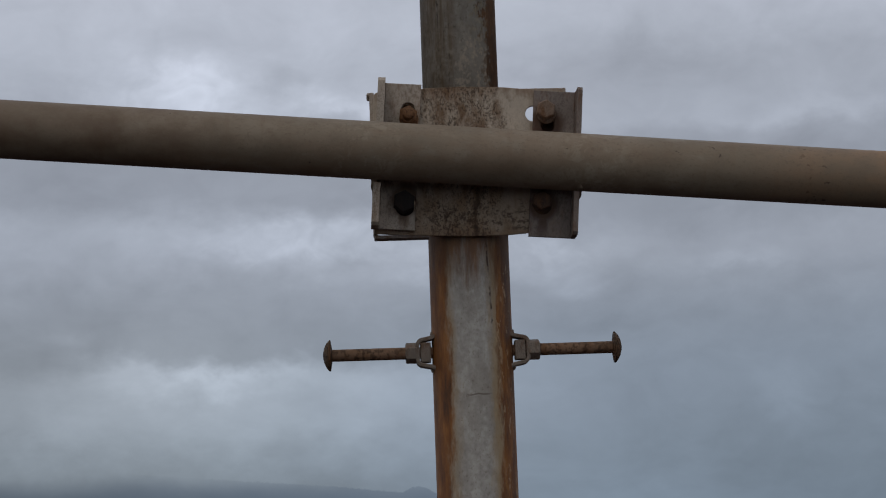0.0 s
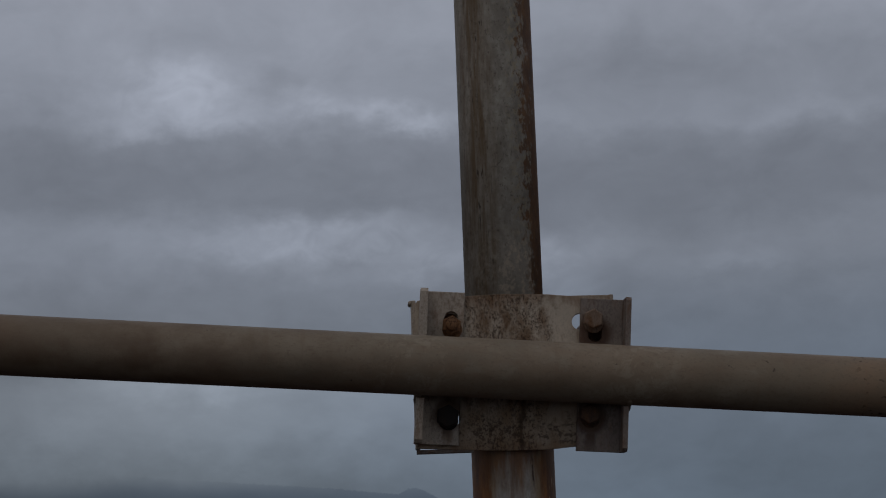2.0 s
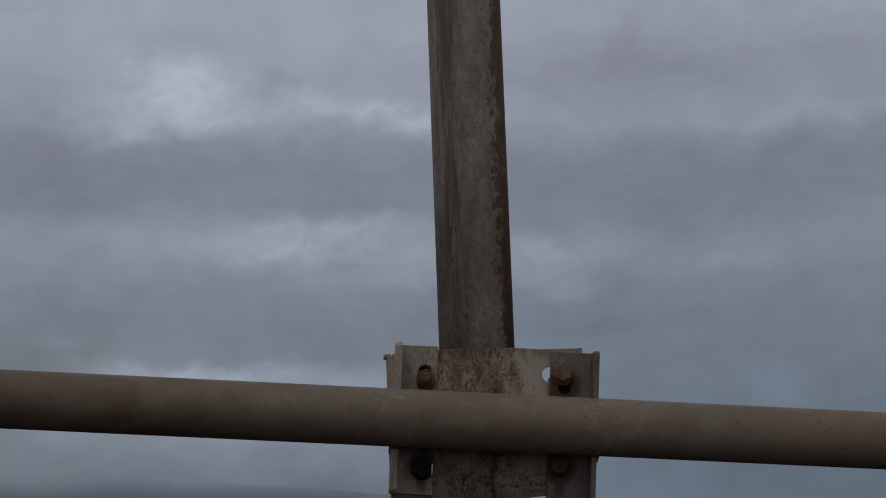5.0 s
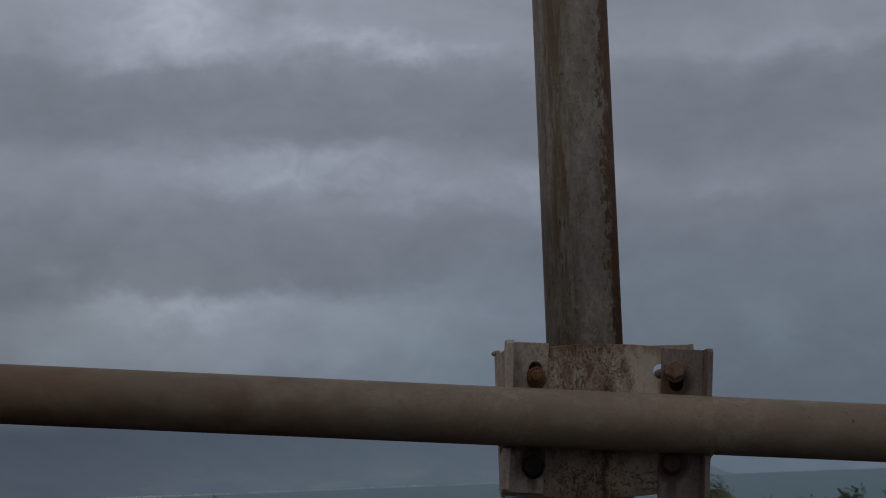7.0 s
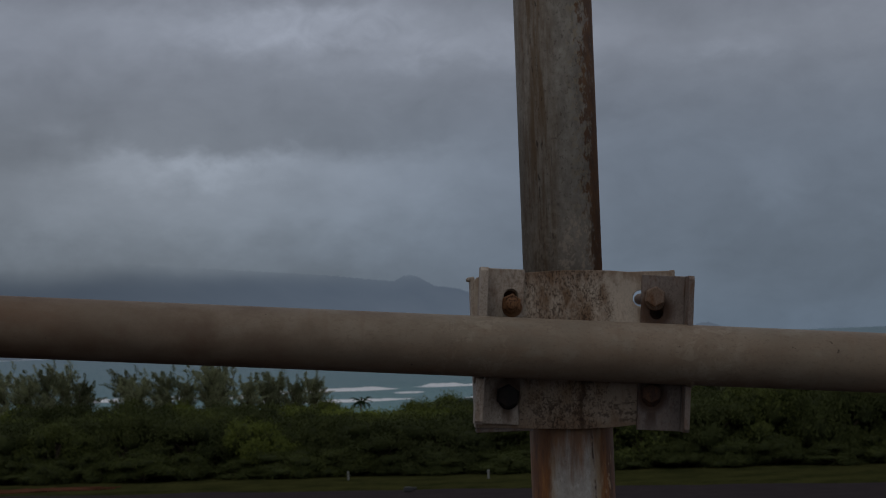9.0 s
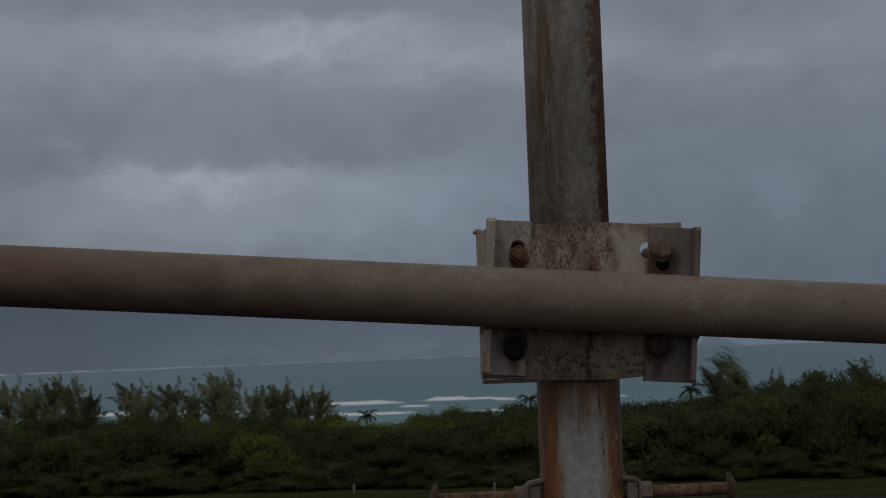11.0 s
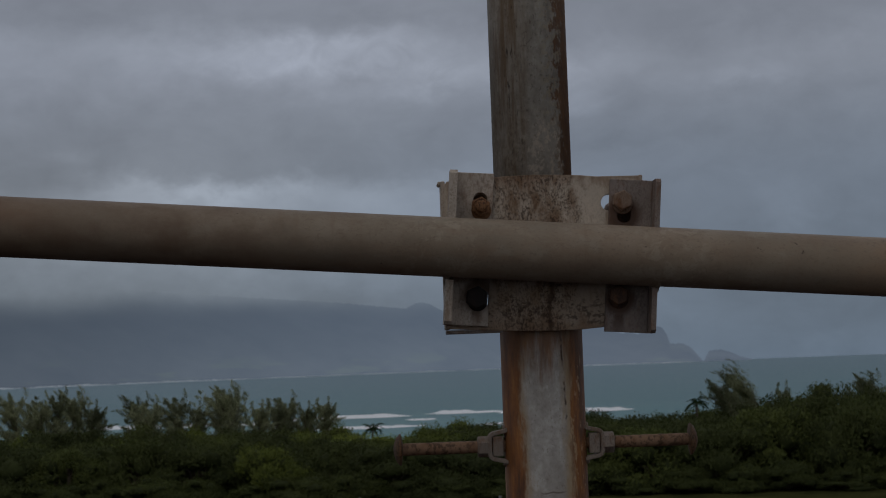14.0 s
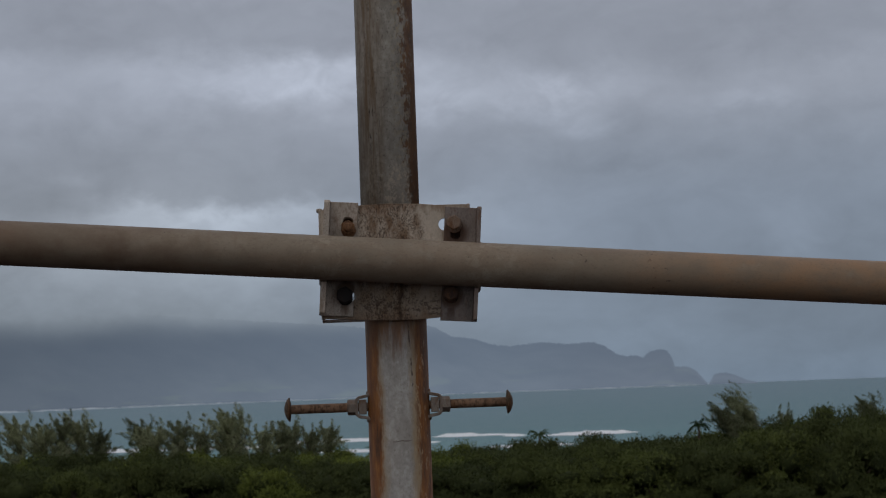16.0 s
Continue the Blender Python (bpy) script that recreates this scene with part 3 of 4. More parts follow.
def lathe(profile, segs=32, axis="z"):
    """A turned solid from (radius, height) pairs, closed at both ends."""
    bm = bmesh.new()
    rings = []
    for r, h in profile:
        ring = []
        for i in range(segs):
            a = 2 * math.pi * i / segs
            p = (r * math.cos(a), r * math.sin(a), h)
            ring.append(bm.verts.new(p if axis == "z" else (p[2], p[0], p[1]) if axis == "x" else (p[0], p[2], p[1])))
        rings.append(ring)
    for a, c in zip(rings, rings[1:]):
        for i in range(segs):
            bm.faces.new((a[i], a[(i + 1) % segs], c[(i + 1) % segs], c[i]))
    bm.faces.new(rings[0][::-1])
    bm.faces.new(rings[-1])
    return bm


def sheet(outline, holes, y0, y1, bevel=0.0012):
    """A plate in the xz plane with real holes, from y0 to y1, its edges eased."""
    bm = bmesh.new()
    edges = []
    for loop in (outline, *holes):
        vs = [bm.verts.new((x, y0, z)) for x, z in loop]
        edges += [bm.edges.new((vs[i], vs[(i + 1) % len(vs)])) for i in range(len(vs))]
    bmesh.ops.triangle_fill(bm, edges=edges, use_beauty=True, use_dissolve=False)
    done = bmesh.ops.extrude_face_region(bm, geom=bm.faces[:])
    for v in done["geom"]:
        if isinstance(v, bmesh.types.BMVert):
            v.co.y = y1
    bmesh.ops.recalc_face_normals(bm, faces=bm.faces)
    if bevel:
        rim = [e for e in bm.edges if len(e.link_faces) == 2 and e.calc_face_angle() > 0.9 and abs(e.verts[0].co.y - e.verts[1].co.y) < 1e-6]
        bmesh.ops.bevel(bm, geom=rim, offset=bevel, segments=2, profile=0.6, affect="EDGES")
    return bm


def circle(x, z, r, n=20, stretch=0.0):
    """A round hole; stretch: its half length up and down as a slot."""
    pts = []
    for i in range(n):
        a = 2 * math.pi * (i + 0.5) / n
        s = math.sin(a)
        pts.append((x + r * math.cos(a), z + r * s + (stretch if s > 0 else -stretch)))
    return pts


def box(x0, x1, y0, y1, z0, z1, bevel=0.001, segs=2):
    bm = bmesh.new()
    bmesh.ops.create_cube(bm, size=1.0)
    for v in bm.verts:
        v.co = ((x0 + x1) / 2 + v.co.x * (x1 - x0), (y0 + y1) / 2 + v.co.y * (y1 - y0), (z0 + z1) / 2 + v.co.z * (z1 - z0))
    if bevel:
        bmesh.ops.bevel(bm, geom=bm.edges[:], offset=bevel, segments=segs, profile=0.6, affect="EDGES")
    return bm


def swept(path, halfwidth, thick):
    """A flat bar bent along a path in the xz plane."""
    bm = bmesh.new()
    rings = []
    for i, (x, z) in enumerate(path):
        xa, za = path[max(i - 1, 0)]
        xb, zb = path[min(i + 1, len(path) - 1)]
        d = Vector((xb - xa, zb - za)).normalized()
        nx, nz = -d.y * thick / 2, d.x * thick / 2
        rings.append([bm.verts.new(p) for p in ((x + nx, -halfwidth, z + nz), (x + nx, halfwidth, z + nz), (x - nx, halfwidth, z - nz), (x - nx, -halfwidth, z - nz))])
    for a, c in zip(rings, rings[1:]):
        for i in range(4):
            bm.faces.new((a[i], a[(i + 1) % 4], c[(i + 1) % 4], c[i]))
    bm.faces.new(rings[0])
    bm.faces.new(rings[-1][::-1])
    bmesh.ops.recalc_face_normals(bm, faces=bm.faces)
    sharp = [e for e in bm.edges if len(e.link_faces) == 2 and e.calc_face_angle() > 0.9]
    bmesh.ops.bevel(bm, geom=sharp, offset=0.0009, segments=2, profile=0.6, affect="EDGES")
    return bm


def moved(bm, m):
    bmesh.ops.transform(bm, matrix=m, verts=bm.verts[:])
    return bm


# ---- ground, road, sea, far land ----
def ground():
    rng = np.random.RandomState(3)
    xs = np.r_[-4900, -2500, -1200, -600, np.linspace(-300, 300, 41), 600, 1200, 2500, 4900]
    ys = np.r_[-4900, -2000, -800, -300, -100, -20, np.linspace(0, 120, 9), np.linspace(130, 220, 46), np.linspace(235, 360, 14), 380, 470, 600, 4900]
    verts = []
    for y in ys:
        for x in xs:
            z = 0.0 if y < 250 else -min((y - 250) / 70.0, 1.3) * 2.0
            if y >= 350:
                z = -4.5
            if 155 < y < 300:
                z += rng.uniform(-0.06, 0.06)
            verts.append((x, y, z))
    nx = len(xs)
    faces = [(j * nx + i, j * nx + i + 1, (j + 1) * nx + i + 1, (j + 1) * nx + i) for j in range(len(ys) - 1) for i in range(nx - 1)]
    tagged(part("ground", (verts, [], faces), M_GROUND), "rough dark green grass in front of the thicket", "ground", kind="structure")
    # road along the grass, running slightly askew
    bm = bmesh.new()
    vs = []
    n = 260
    for i in range(n + 1):
        x = -260 + 520 * i / n
        edge = 150.6 - 0.30 * x if abs(x) < 70 else 150.6 - 0.30 * math.copysign(70, x)
        edge += rng.uniform(-0.3, 0.3) + 1.6 * noise.noise(Vector((x * 0.13, 3, 1)))
        # unseen near part runs under the pole, added for grey instead of green bounce
        vs.append((bm.verts.new((x, -260.0, 0.035)), bm.verts.new((x, edge, 0.035)), bm.verts.new((x, edge + 0.12, -0.1))))
    for a, c in zip(vs, vs[1:]):
        bm.faces.new((a[0], c[0], c[1], a[1]))
        bm.faces.new((a[1], c[1], c[2], a[2]))
    tagged(part("road", bm, M_ASPHALT), "dark worn asphalt apron beside the grass strip", "road", kind="structure")
    bm = bmesh.new()
    ring = []
    for i in range(120):
        a = 2 * math.pi * i / 120
        r = 1 + 0.5 * noise.noise(Vector((math.cos(a) * 2.5, math.sin(a) * 2.5, 4))) + 0.35 * noise.noise(Vector((math.cos(a) * 9, math.sin(a) * 9, 2)))
        ring.append(bm.verts.new((-27.5 + 6.5 * r * math.cos(a), 164.8 + 1.9 * r * math.sin(a), 0.085)))
    top = bm.faces.new(ring)
    low = bmesh.ops.extrude_face_region(bm, geom=[top])
    for v in low["geom"]:
        if isinstance(v, bmesh.types.BMVert):
            v.co.z = -0.1
    tagged(part("dirt_patch", bm, M_DIRT, smooth=False), "bare reddish dirt patch in the grass", "dirt", kind="structure")


def sea():
    bm = bmesh.new()
    q = [bm.verts.new(p) for p in ((-4900, 300, -2), (4900, 300, -2), (4900, 4900, -2), (-4900, 4900, -2))]
    bm.faces.new(q)
    tagged(part("sea", bm, M_SEA, smooth=False), "grey-teal sea under an overcast sky", "sea", kind="structure")


def breaker(x0, x1, y, height, seed):
    """A line of white water: a long low ridge with a broken crest."""
    rng = np.random.RandomState(seed)
    n = max(12, int((x1 - x0) / 0.3))
    prof = [(-7.0, 0.0), (-3.0, 0.22), (-0.6, 0.75), (0.2, 1.0), (0.9, 0.6), (2.6, 0.0)]
    verts = []
    for i in range(n + 1):
        u = i / n
        x = x0 + (x1 - x0) * u
        fade = min(1.0, 4 * u, 4 * (1 - u))
        surge = 0.66 + 0.60 * noise.noise(Vector((x * 0.11, seed, 0))) + 0.30 * noise.noise(Vector((x * 0.40, seed, 5))) + 0.18 * noise.noise(Vector((x * 1.5, seed, 7)))
        h = height * fade * min(max(surge, 0.05), 1.0)
        yy = y + 2.5 * noise.noise(Vector((x * 0.05, seed, 9)))
        for dy, k in prof:
            verts.append((x, yy + dy * (0.6 + fade) + rng.uniform(-0.15, 0.15), -2.03 + h * k * rng.uniform(0.92, 1.08) + 0.02))
    k = len(prof)
    faces = [(i * k + j, (i + 1) * k + j, (i + 1) * k + j + 1, i * k + j + 1) for i in range(n) for j in range(k - 1)]
    wave = part("breaking_wave", (verts, [], faces), M_FOAM)
    # normals set upwards, so that the foam takes the overhead light and reads whiter
    wave.data.normals_split_custom_set_from_vertices([(0.0, -0.15, 0.99)] * len(verts))
    tagged(wave, "line of white surf breaking on the reef", "wave", "surf off the shore")


# bearing and height of the ridge, in degrees
RIDGE = [(-14, 2.9), (-9, 2.6), (-3.6, 2.1), (-0.8, 1.85), (0.5, 1.68), (1.1, 1.62), (1.35, 1.76), (1.55, 1.78), (1.8, 1.70), (2.2, 1.45), (2.87, 1.35),
         (3.33, 1.18), (3.81, 1.11), (4.77, 1.19), (5.4, 1.11), (6.19, 1.14), (6.5, 1.02), (6.81, 0.79), (7.12, 0.70), (7.36, 0.72), (7.56, 0.65), (7.76, 0.82),
         (8.07, 0.86), (8.23, 0.83), (8.38, 0.59), (8.44, 0.36), (8.84, 0.35), (8.99, 0.25), (9.21, 0.01), (9.34, -0.16)]
ISLET = [(9.36, -0.16), (9.53, 0.12), (9.84, 0.15), (10.07, 0.08), (10.38, -0.07), (10.72, -0.16)]


def land(name, ridge, near, far, label):
    """Hilly land rising from its shore to a ridge."""
    a = np.array(ridge)
    n = int((a[-1, 0] - a[0, 0]) / 0.025)
    rows = 9
    verts, faces = [], []
    for i in range(n + 1):
        b = a[0, 0] + (a[-1, 0] - a[0, 0]) * i / n
        h = np.interp(b, a[:, 0], a[:, 1])
        shore = near + (far - near) * min(max((b + 10) / 14.0, 0.0), 1.0)
        d_top = shore + 350
        top = 11.1 + math.tan(radians(h)) * d_top
        top += (1.6 * noise.noise(Vector((b * 5, 1, 0))) + 2.0 * noise.noise(Vector((b * 11, 3, 0))) + 1.8 * noise.noise(Vector((b * 27, 5, 0)))) * min(1.0, max(top, 0) / 25)
        for j in range(rows + 1):
            u = j / rows
            d = shore + (d_top - shore) * u
            z = -3 + (top + 3) * (u ** 0.8) + (8 * noise.noise(Vector((b * 2.5, u * 4, 2))) * u * (1 - u) * 4 if top > 20 else 0)
            if j == rows:
                z = top
            verts.append((math.sin(radians(b)) * d, math.cos(radians(b)) * d, z))
        verts.append((math.sin(radians(b)) * (d_top + 60), math.cos(radians(b)) * (d_top + 60), -5))
    k = rows + 2
    faces = [(i * k + j, (i + 1) * k + j, (i + 1) * k + j + 1, i * k + j + 1) for i in range(n) for j in range(k - 1)]
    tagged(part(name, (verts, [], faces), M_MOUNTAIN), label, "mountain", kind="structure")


ground()
sea()
land("backdrop_mountain", RIDGE, 3200, 4200, "blue-grey mountains across the bay with haze painted in, tops fading into cloud")
land("backdrop_islet", ISLET, 4250, 4250, "small rock islet off the headland with haze painted in")


# ---- the pole, its clamp, the cross pipe and the step bolts ----
POLE_X = -0.013
JOINT = 11.305


def lug(side):
    """Staple of bent flat bar welded to the pole; side: -1 or 1 along x. Its eye holds the step bolt."""
    out = 0.0212
    path = [(-0.0025, 0.0215), (0.0030, 0.0188)]
    for i in range(7):
        a = math.pi / 2 * (1 - i / 6)
        path.append((out - 0.008 + 0.008 * math.cos(a), 0.0088 + 0.008 * math.sin(a)))
    path += [(x, -z) for x, z in path[::-1]]
    return swept([(side * x, z) for x, z in path], 0.011, 0.0052)


def street_pole():
    p = thing("pole", (POLE_X, 0, 0), "tall galvanised steel pole streaked with rust", "pole")
    part("lower_section", lathe([(0.0530, -0.02), (0.0530, JOINT - 0.0015), (0.0515, JOINT)], 64), M_POLE_LOW, p, "lower tube with orange rust streaks")
    up = part("upper_section", lathe([(0.0506, 0.0), (0.0504, 0.4), (0.0492, 2.2), (0.0488, 2.204)], 64), M_POLE_UP, p, "narrower grey-brown upper tube")
    up.location = (-0.0030, 0, JOINT)
    for side in (-1, 1):
        l = part("step_lug", lug(side), M_LUG, p, "bent steel staple welded to the tube")
        l.location = (side * 0.0512, -0.008, 11.061)
        weld = lathe([(0.0016, -0.0050), (0.0030, -0.0025), (0.0030, 0.0025), (0.0016, 0.0055)], 10)
        for v in weld.verts:
            v.co += Vector((noise.noise(v.co * 200), noise.noise(v.co * 210 + Vector((3, 1, 0))), 0)) * 0.0012
        for up_down in (-1, 1):
            k = part("weld_bead", weld.copy(), M_LUG, l)
            k.matrix_basis = pose(side * 0.0005, -0.002, up_down * 0.0218, 0, side * up_down * 18, 0)
        weld.free()
    return p


def hexagon(r, y0, y1, chamfer=0.0015):
    """A bolt head or nut along y, with its corners turned off; y0 is the outer face."""
    bm = bmesh.new()
    rings = []
    for rr, y in ((r * 0.86, y0), (r, y0 + chamfer), (r, y1)):
        rings.append([bm.verts.new((rr * math.cos(math.pi / 3 * i + 0.4), y, rr * math.sin(math.pi / 3 * i + 0.4))) for i in range(6)])
    for a, c in zip(rings, rings[1:]):
        for i in range(6):
            bm.faces.new((a[i], a[(i + 1) % 6], c[(i + 1) % 6], c[i]))
    bm.faces.new(rings[0])
    bm.faces.new(rings[-1])
    bmesh.ops.recalc_face_normals(bm, faces=bm.faces)
    bmesh.ops.bevel(bm, geom=bm.edges[:], offset=0.0008, segments=2, profile=0.6, affect="EDGES")
    return bm


def pole_clamp():
    c = thing("pole_clamp", (0, 0, 11.304), "pitted rust-stained steel clamp plates bolted round the pole", "clamp")
    # front plate: level with the pole, its ends folded back
    holes = [circle(0.0745, 0.0612, 0.0102), circle(0.0935, 0.0430, 0.0092, stretch=0.0030), circle(-0.0892, 0.0625, 0.0085, stretch=0.0060), circle(-0.0900, -0.0560, 0.0092), circle(0.0800, -0.0585, 0.0090)]
    edge = [(-0.134, -0.092), (-0.060, -0.0965), (-0.02, -0.0985), (0.03, -0.0985), (0.0610, -0.0962), (0.112, -0.094), (0.115, -0.090),
            (0.1155, 0.090), (0.113, 0.0945), (0.06, 0.0950), (0.036, 0.0975), (-0.02, 0.1000), (-0.066, 0.0985), (-0.130, 0.0945), (-0.134, 0.090)]
    front = part("front_plate", sheet(edge, holes, -0.0610, -0.0545), M_PLATE, c, "pale pitted plate with bolt holes", smooth=False)
    for x0, x1, z0, z1 in ((-0.1385, -0.1325, -0.093, 0.0955), (0.1135, 0.1190, -0.0915, 0.0955)):
        part("end_fold", box(x0, x1, -0.0585, -0.030, z0, z1, 0.002, 3), M_ANGLE, front, smooth=False)
    part("rolled_lip", lathe([(0.0016, -0.0585), (0.0027, -0.0570), (0.0027, -0.0310), (0.0016, -0.0300)], 12, "y"), M_ANGLE, front).location = (-0.1395, 0, 0.0925)
    part("lip", box(-0.1375, -0.066, -0.0590, -0.0380, -0.0985, -0.0935, 0.0015), M_ANGLE_DARK, front, "bent lower lip", smooth=False)
    # added strips behind the slots, so that these read dark
    part("slot_dark_strip", box(-0.122, -0.062, -0.0460, -0.0400, 0.022, 0.0900, 0.001), M_BROWN_SHADE, c, "added dark strip that blackens the slot", smooth=False)
    part("slot_dark_strip", box(0.0828, 0.1080, -0.0460, -0.0400, 0.0250, 0.0700, 0.001), M_BROWN_SHADE, c, "added dark strip that blackens the slot", smooth=False)
    # rear strap: half round behind the tube, with ears
    path = [(-0.118, 0.056), (-0.075, 0.056)]
    for i in range(13):
        a = math.pi * (1 - i / 12)
        path.append((POLE_X + 0.0565 * math.cos(a), 0.004 + 0.0565 * math.sin(a)))
    path += [(0.052, 0.056), (0.100, 0.056)]
    strap = moved(swept(path, 0.045, 0.006), Matrix.Rotation(radians(-90), 4, "X"))
    part("rear_strap", strap, M_PLATE, c).location = (0, 0, 0.0)
    # the lower right head carries the pipe's shade in its colour
    for x, z, r, mat, depth, label in ((-0.0890, 0.0600, 0.0128, M_RUST, 0.0800, "orange rusted nut"), (0.0900, 0.0622, 0.0132, M_RUSTY_GREY, 0.0830, "brown hexagon bolt head"),
                                       (-0.0980, -0.0540, 0.0150, M_BLACK, 0.0850, "blackened bolt head"), (0.0800, -0.0570, 0.0135, M_BROWN_SHADE, 0.0820, "brown bolt head darkened in colour for pipe shade")):
        b = part("bolt", hexagon(r, -depth, -0.0685), mat, c, label, smooth=False)
        b.location = (x, 0, z)
        part("shank", lathe([(0.0068, -0.0715), (0.0072, -0.070), (0.0072, 0.062), (0.0060, 0.064)], 20, "y"), mat, b)
        part("washer", lathe([(0.0118, -0.0712), (0.0124, -0.0706), (0.0124, -0.0690), (0.0118, -0.0684)], 28, "y"), mat, b).location = (0.001, 0, -0.0045)
        if mat is M_RUST:
            part("bolt_end", lathe([(0.0062, -0.0915), (0.0075, -0.090), (0.0075, -0.078)], 20, "y"), mat, b, "rusted thread end")
    return c


def cross_pipe():
    p = thing("cross_pipe", pose(0, 0, 11.3027, 0, 4.45, 0), "weathered beige painted steel pipe crossing the pole", "pipe")
    bm = bmesh.new()
    segs, rings = 56, []
    for i in range(61):
        x = -3.0 + 6.0 * i / 60
        rings.append([bm.verts.new((x, 0.0372 * math.cos(2 * math.pi * j / segs), 0.0372 * math.sin(2 * math.pi * j / segs))) for j in range(segs)])
    for a, c in zip(rings, rings[1:]):
        for j in range(segs):
            bm.faces.new((a[j], a[(j + 1) % segs], c[(j + 1) % segs], c[j]))
    bm.faces.new(rings[0])
    bm.faces.new(rings[-1])
    part("tube", bm, M_PIPE, p).matrix_basis = pose(0, -0.098, 0, 0, 0, 2.4)
    # two angles welded across the pipe, flanges towards the pipe and cut out for it
    for side, x_in, x_web, x_out, mat, hole in ((-1, -0.0780, -0.1250, -0.1345, M_ANGLE, (-0.0940, 0.0690)), (1, 0.0690, 0.1230, 0.1295, M_ANGLE_DARK, (0.0850, 0.0720))):
        lo, hi = min(x_in, x_web), max(x_in, x_web)
        outline = [(lo, -0.0925), (hi, -0.0925), (hi, 0.1005), (lo, 0.1005)]
        holes = [circle(hole[0], hole[1] - 0.0065, 0.0088, stretch=0.0045), circle(-0.0858, -0.0585, 0.0092)]
        if side > 0:
            holes = [circle(0.0885, 0.0600, 0.0085, stretch=0.0060), circle(0.0830, -0.0500, 0.0100)]
        web = part("angle_bracket", sheet(outline, holes, -0.0685, -0.0622), mat, p, "steel angle welded to the pipe", smooth=False)
        web.location = (0, 0, -0.0030)
        a, b = min(x_web, x_out), max(x_web, x_out)
        # flange: a plate in the yz plane, notched round the tube
        bm = bmesh.new()
        y_back, y_tip = -0.0625, -0.1020
        prof = [(y_back, -0.0925), (y_tip + 0.004, -0.0925), (y_tip, -0.0885)]
        low = [(-0.1055 + 0.0370 * math.cos(t), 0.0370 * math.sin(t)) for t in np.linspace(-1.48, -0.02, 9)]
        prof_low = prof + [(y_tip, -0.0372)] + low[1:] + [(y_back, low[-1][1])]
        prof_high = [(y, -z * (0.1005 / 0.0925) if abs(z) > 0.05 else -z) for y, z in prof_low]
        for profile in (prof_low, prof_high):
            f0 = [bm.verts.new((a, y, z)) for y, z in profile]
            f1 = [bm.verts.new((b, y, z)) for y, z in profile]
            bm.faces.new(f0)
            bm.faces.new(f1[::-1])
            for i in range(len(profile)):
                j = (i + 1) % len(profile)
                bm.faces.new((f0[i], f1[i], f1[j], f0[j]))
        part("flange", bm, mat, web, smooth=False)
        # weld fillets where the flange meets the tube
        for s in (-1, 1):
            w_ = lathe([(0.003, -0.022), (0.0048, -0.016), (0.0042, 0.0), (0.0050, 0.012), (0.003, 0.022)], 10, "y")
            for v in w_.verts:
                v.co += Vector((1, 0, 1)) * 0.0016 * noise.noise(v.co * 150 + Vector((side * 5, s, 0)))
            k = part("weld_bead", w_, M_PIPE, web)
            k.location = ((a + b) / 2 + side * 0.003, -0.088, s * 0.0350)
            k.rotation_euler = (s * 0.30, 0, 0)
    return p


def step_bolt(side):
    """A climbing bolt: mushroom head at its outer end, square nut and lock nut at the staple."""
    s = thing("step_bolt", pose(POLE_X, -0.008, 11.061, 0, 0, 0 if side > 0 else 180), "rusty climbing step bolt with mushroom head on the pole", "step bolt", "step bolts on the pole")
    part("shank", lathe([(0.0068, 0.052), (0.0074, 0.054), (0.0073, 0.085), (0.0079, 0.088), (0.0079, 0.186), (0.0079, 0.1875)], 24, "x"), M_STEP, s)
    part("head", lathe([(0.0080, 0.1836), (0.0120, 0.1842), (0.0200, 0.1856), (0.0208, 0.1864), (0.0200, 0.1878), (0.0160, 0.1912), (0.0100, 0.1940), (0.0040, 0.1954), (0.0010, 0.1956)], 36, "x"), M_HEAD, s, "domed rust-brown head")
    nut = moved(hexagon(0.0138, -0.0075, 0.0075), Matrix.Rotation(radians(90), 4, "Z"))
    n = part("lock_nut", nut, M_LUG, s, smooth=False)
    n.location = (0.0805, 0, 0)
    inner = part("square_nut", box(-0.0068, 0.0068, -0.0105, 0.0105, -0.0128, 0.0128, 0.0015), M_LUG, s, smooth=False)
    inner.location = (0.0618, 0, 0)
    return s


street_pole()
pole_clamp()
cross_pipe()
step_bolt(-1)
step_bolt(1)


# ---- trees and thicket ----
def tube_rings(verts, faces, pts, radii, segs=7):
    """Adds a tapered limb through pts."""
    base = len(verts)
    for i, (p, r) in enumerate(zip(pts, radii)):
        d = Vector(pts[min(i + 1, len(pts) - 1)]) - Vector(pts[max(i - 1, 0)])
        q = d.to_track_quat("Z", "Y")
        for j in range(segs):
            a = 2 * math.pi * j / segs
            verts.append(tuple(Vector(p) + q @ Vector((r * math.cos(a), r * math.sin(a), 0))))
    for i in range(len(pts) - 1):
        for j in range(segs):
            a, c = base + i * segs, base + (i + 1) * segs
            faces.append((a + j, a + (j + 1) % segs, c + (j + 1) % segs, c + j))
    faces.append(tuple(base + (len(pts) - 1) * segs + j for j in range(segs)))


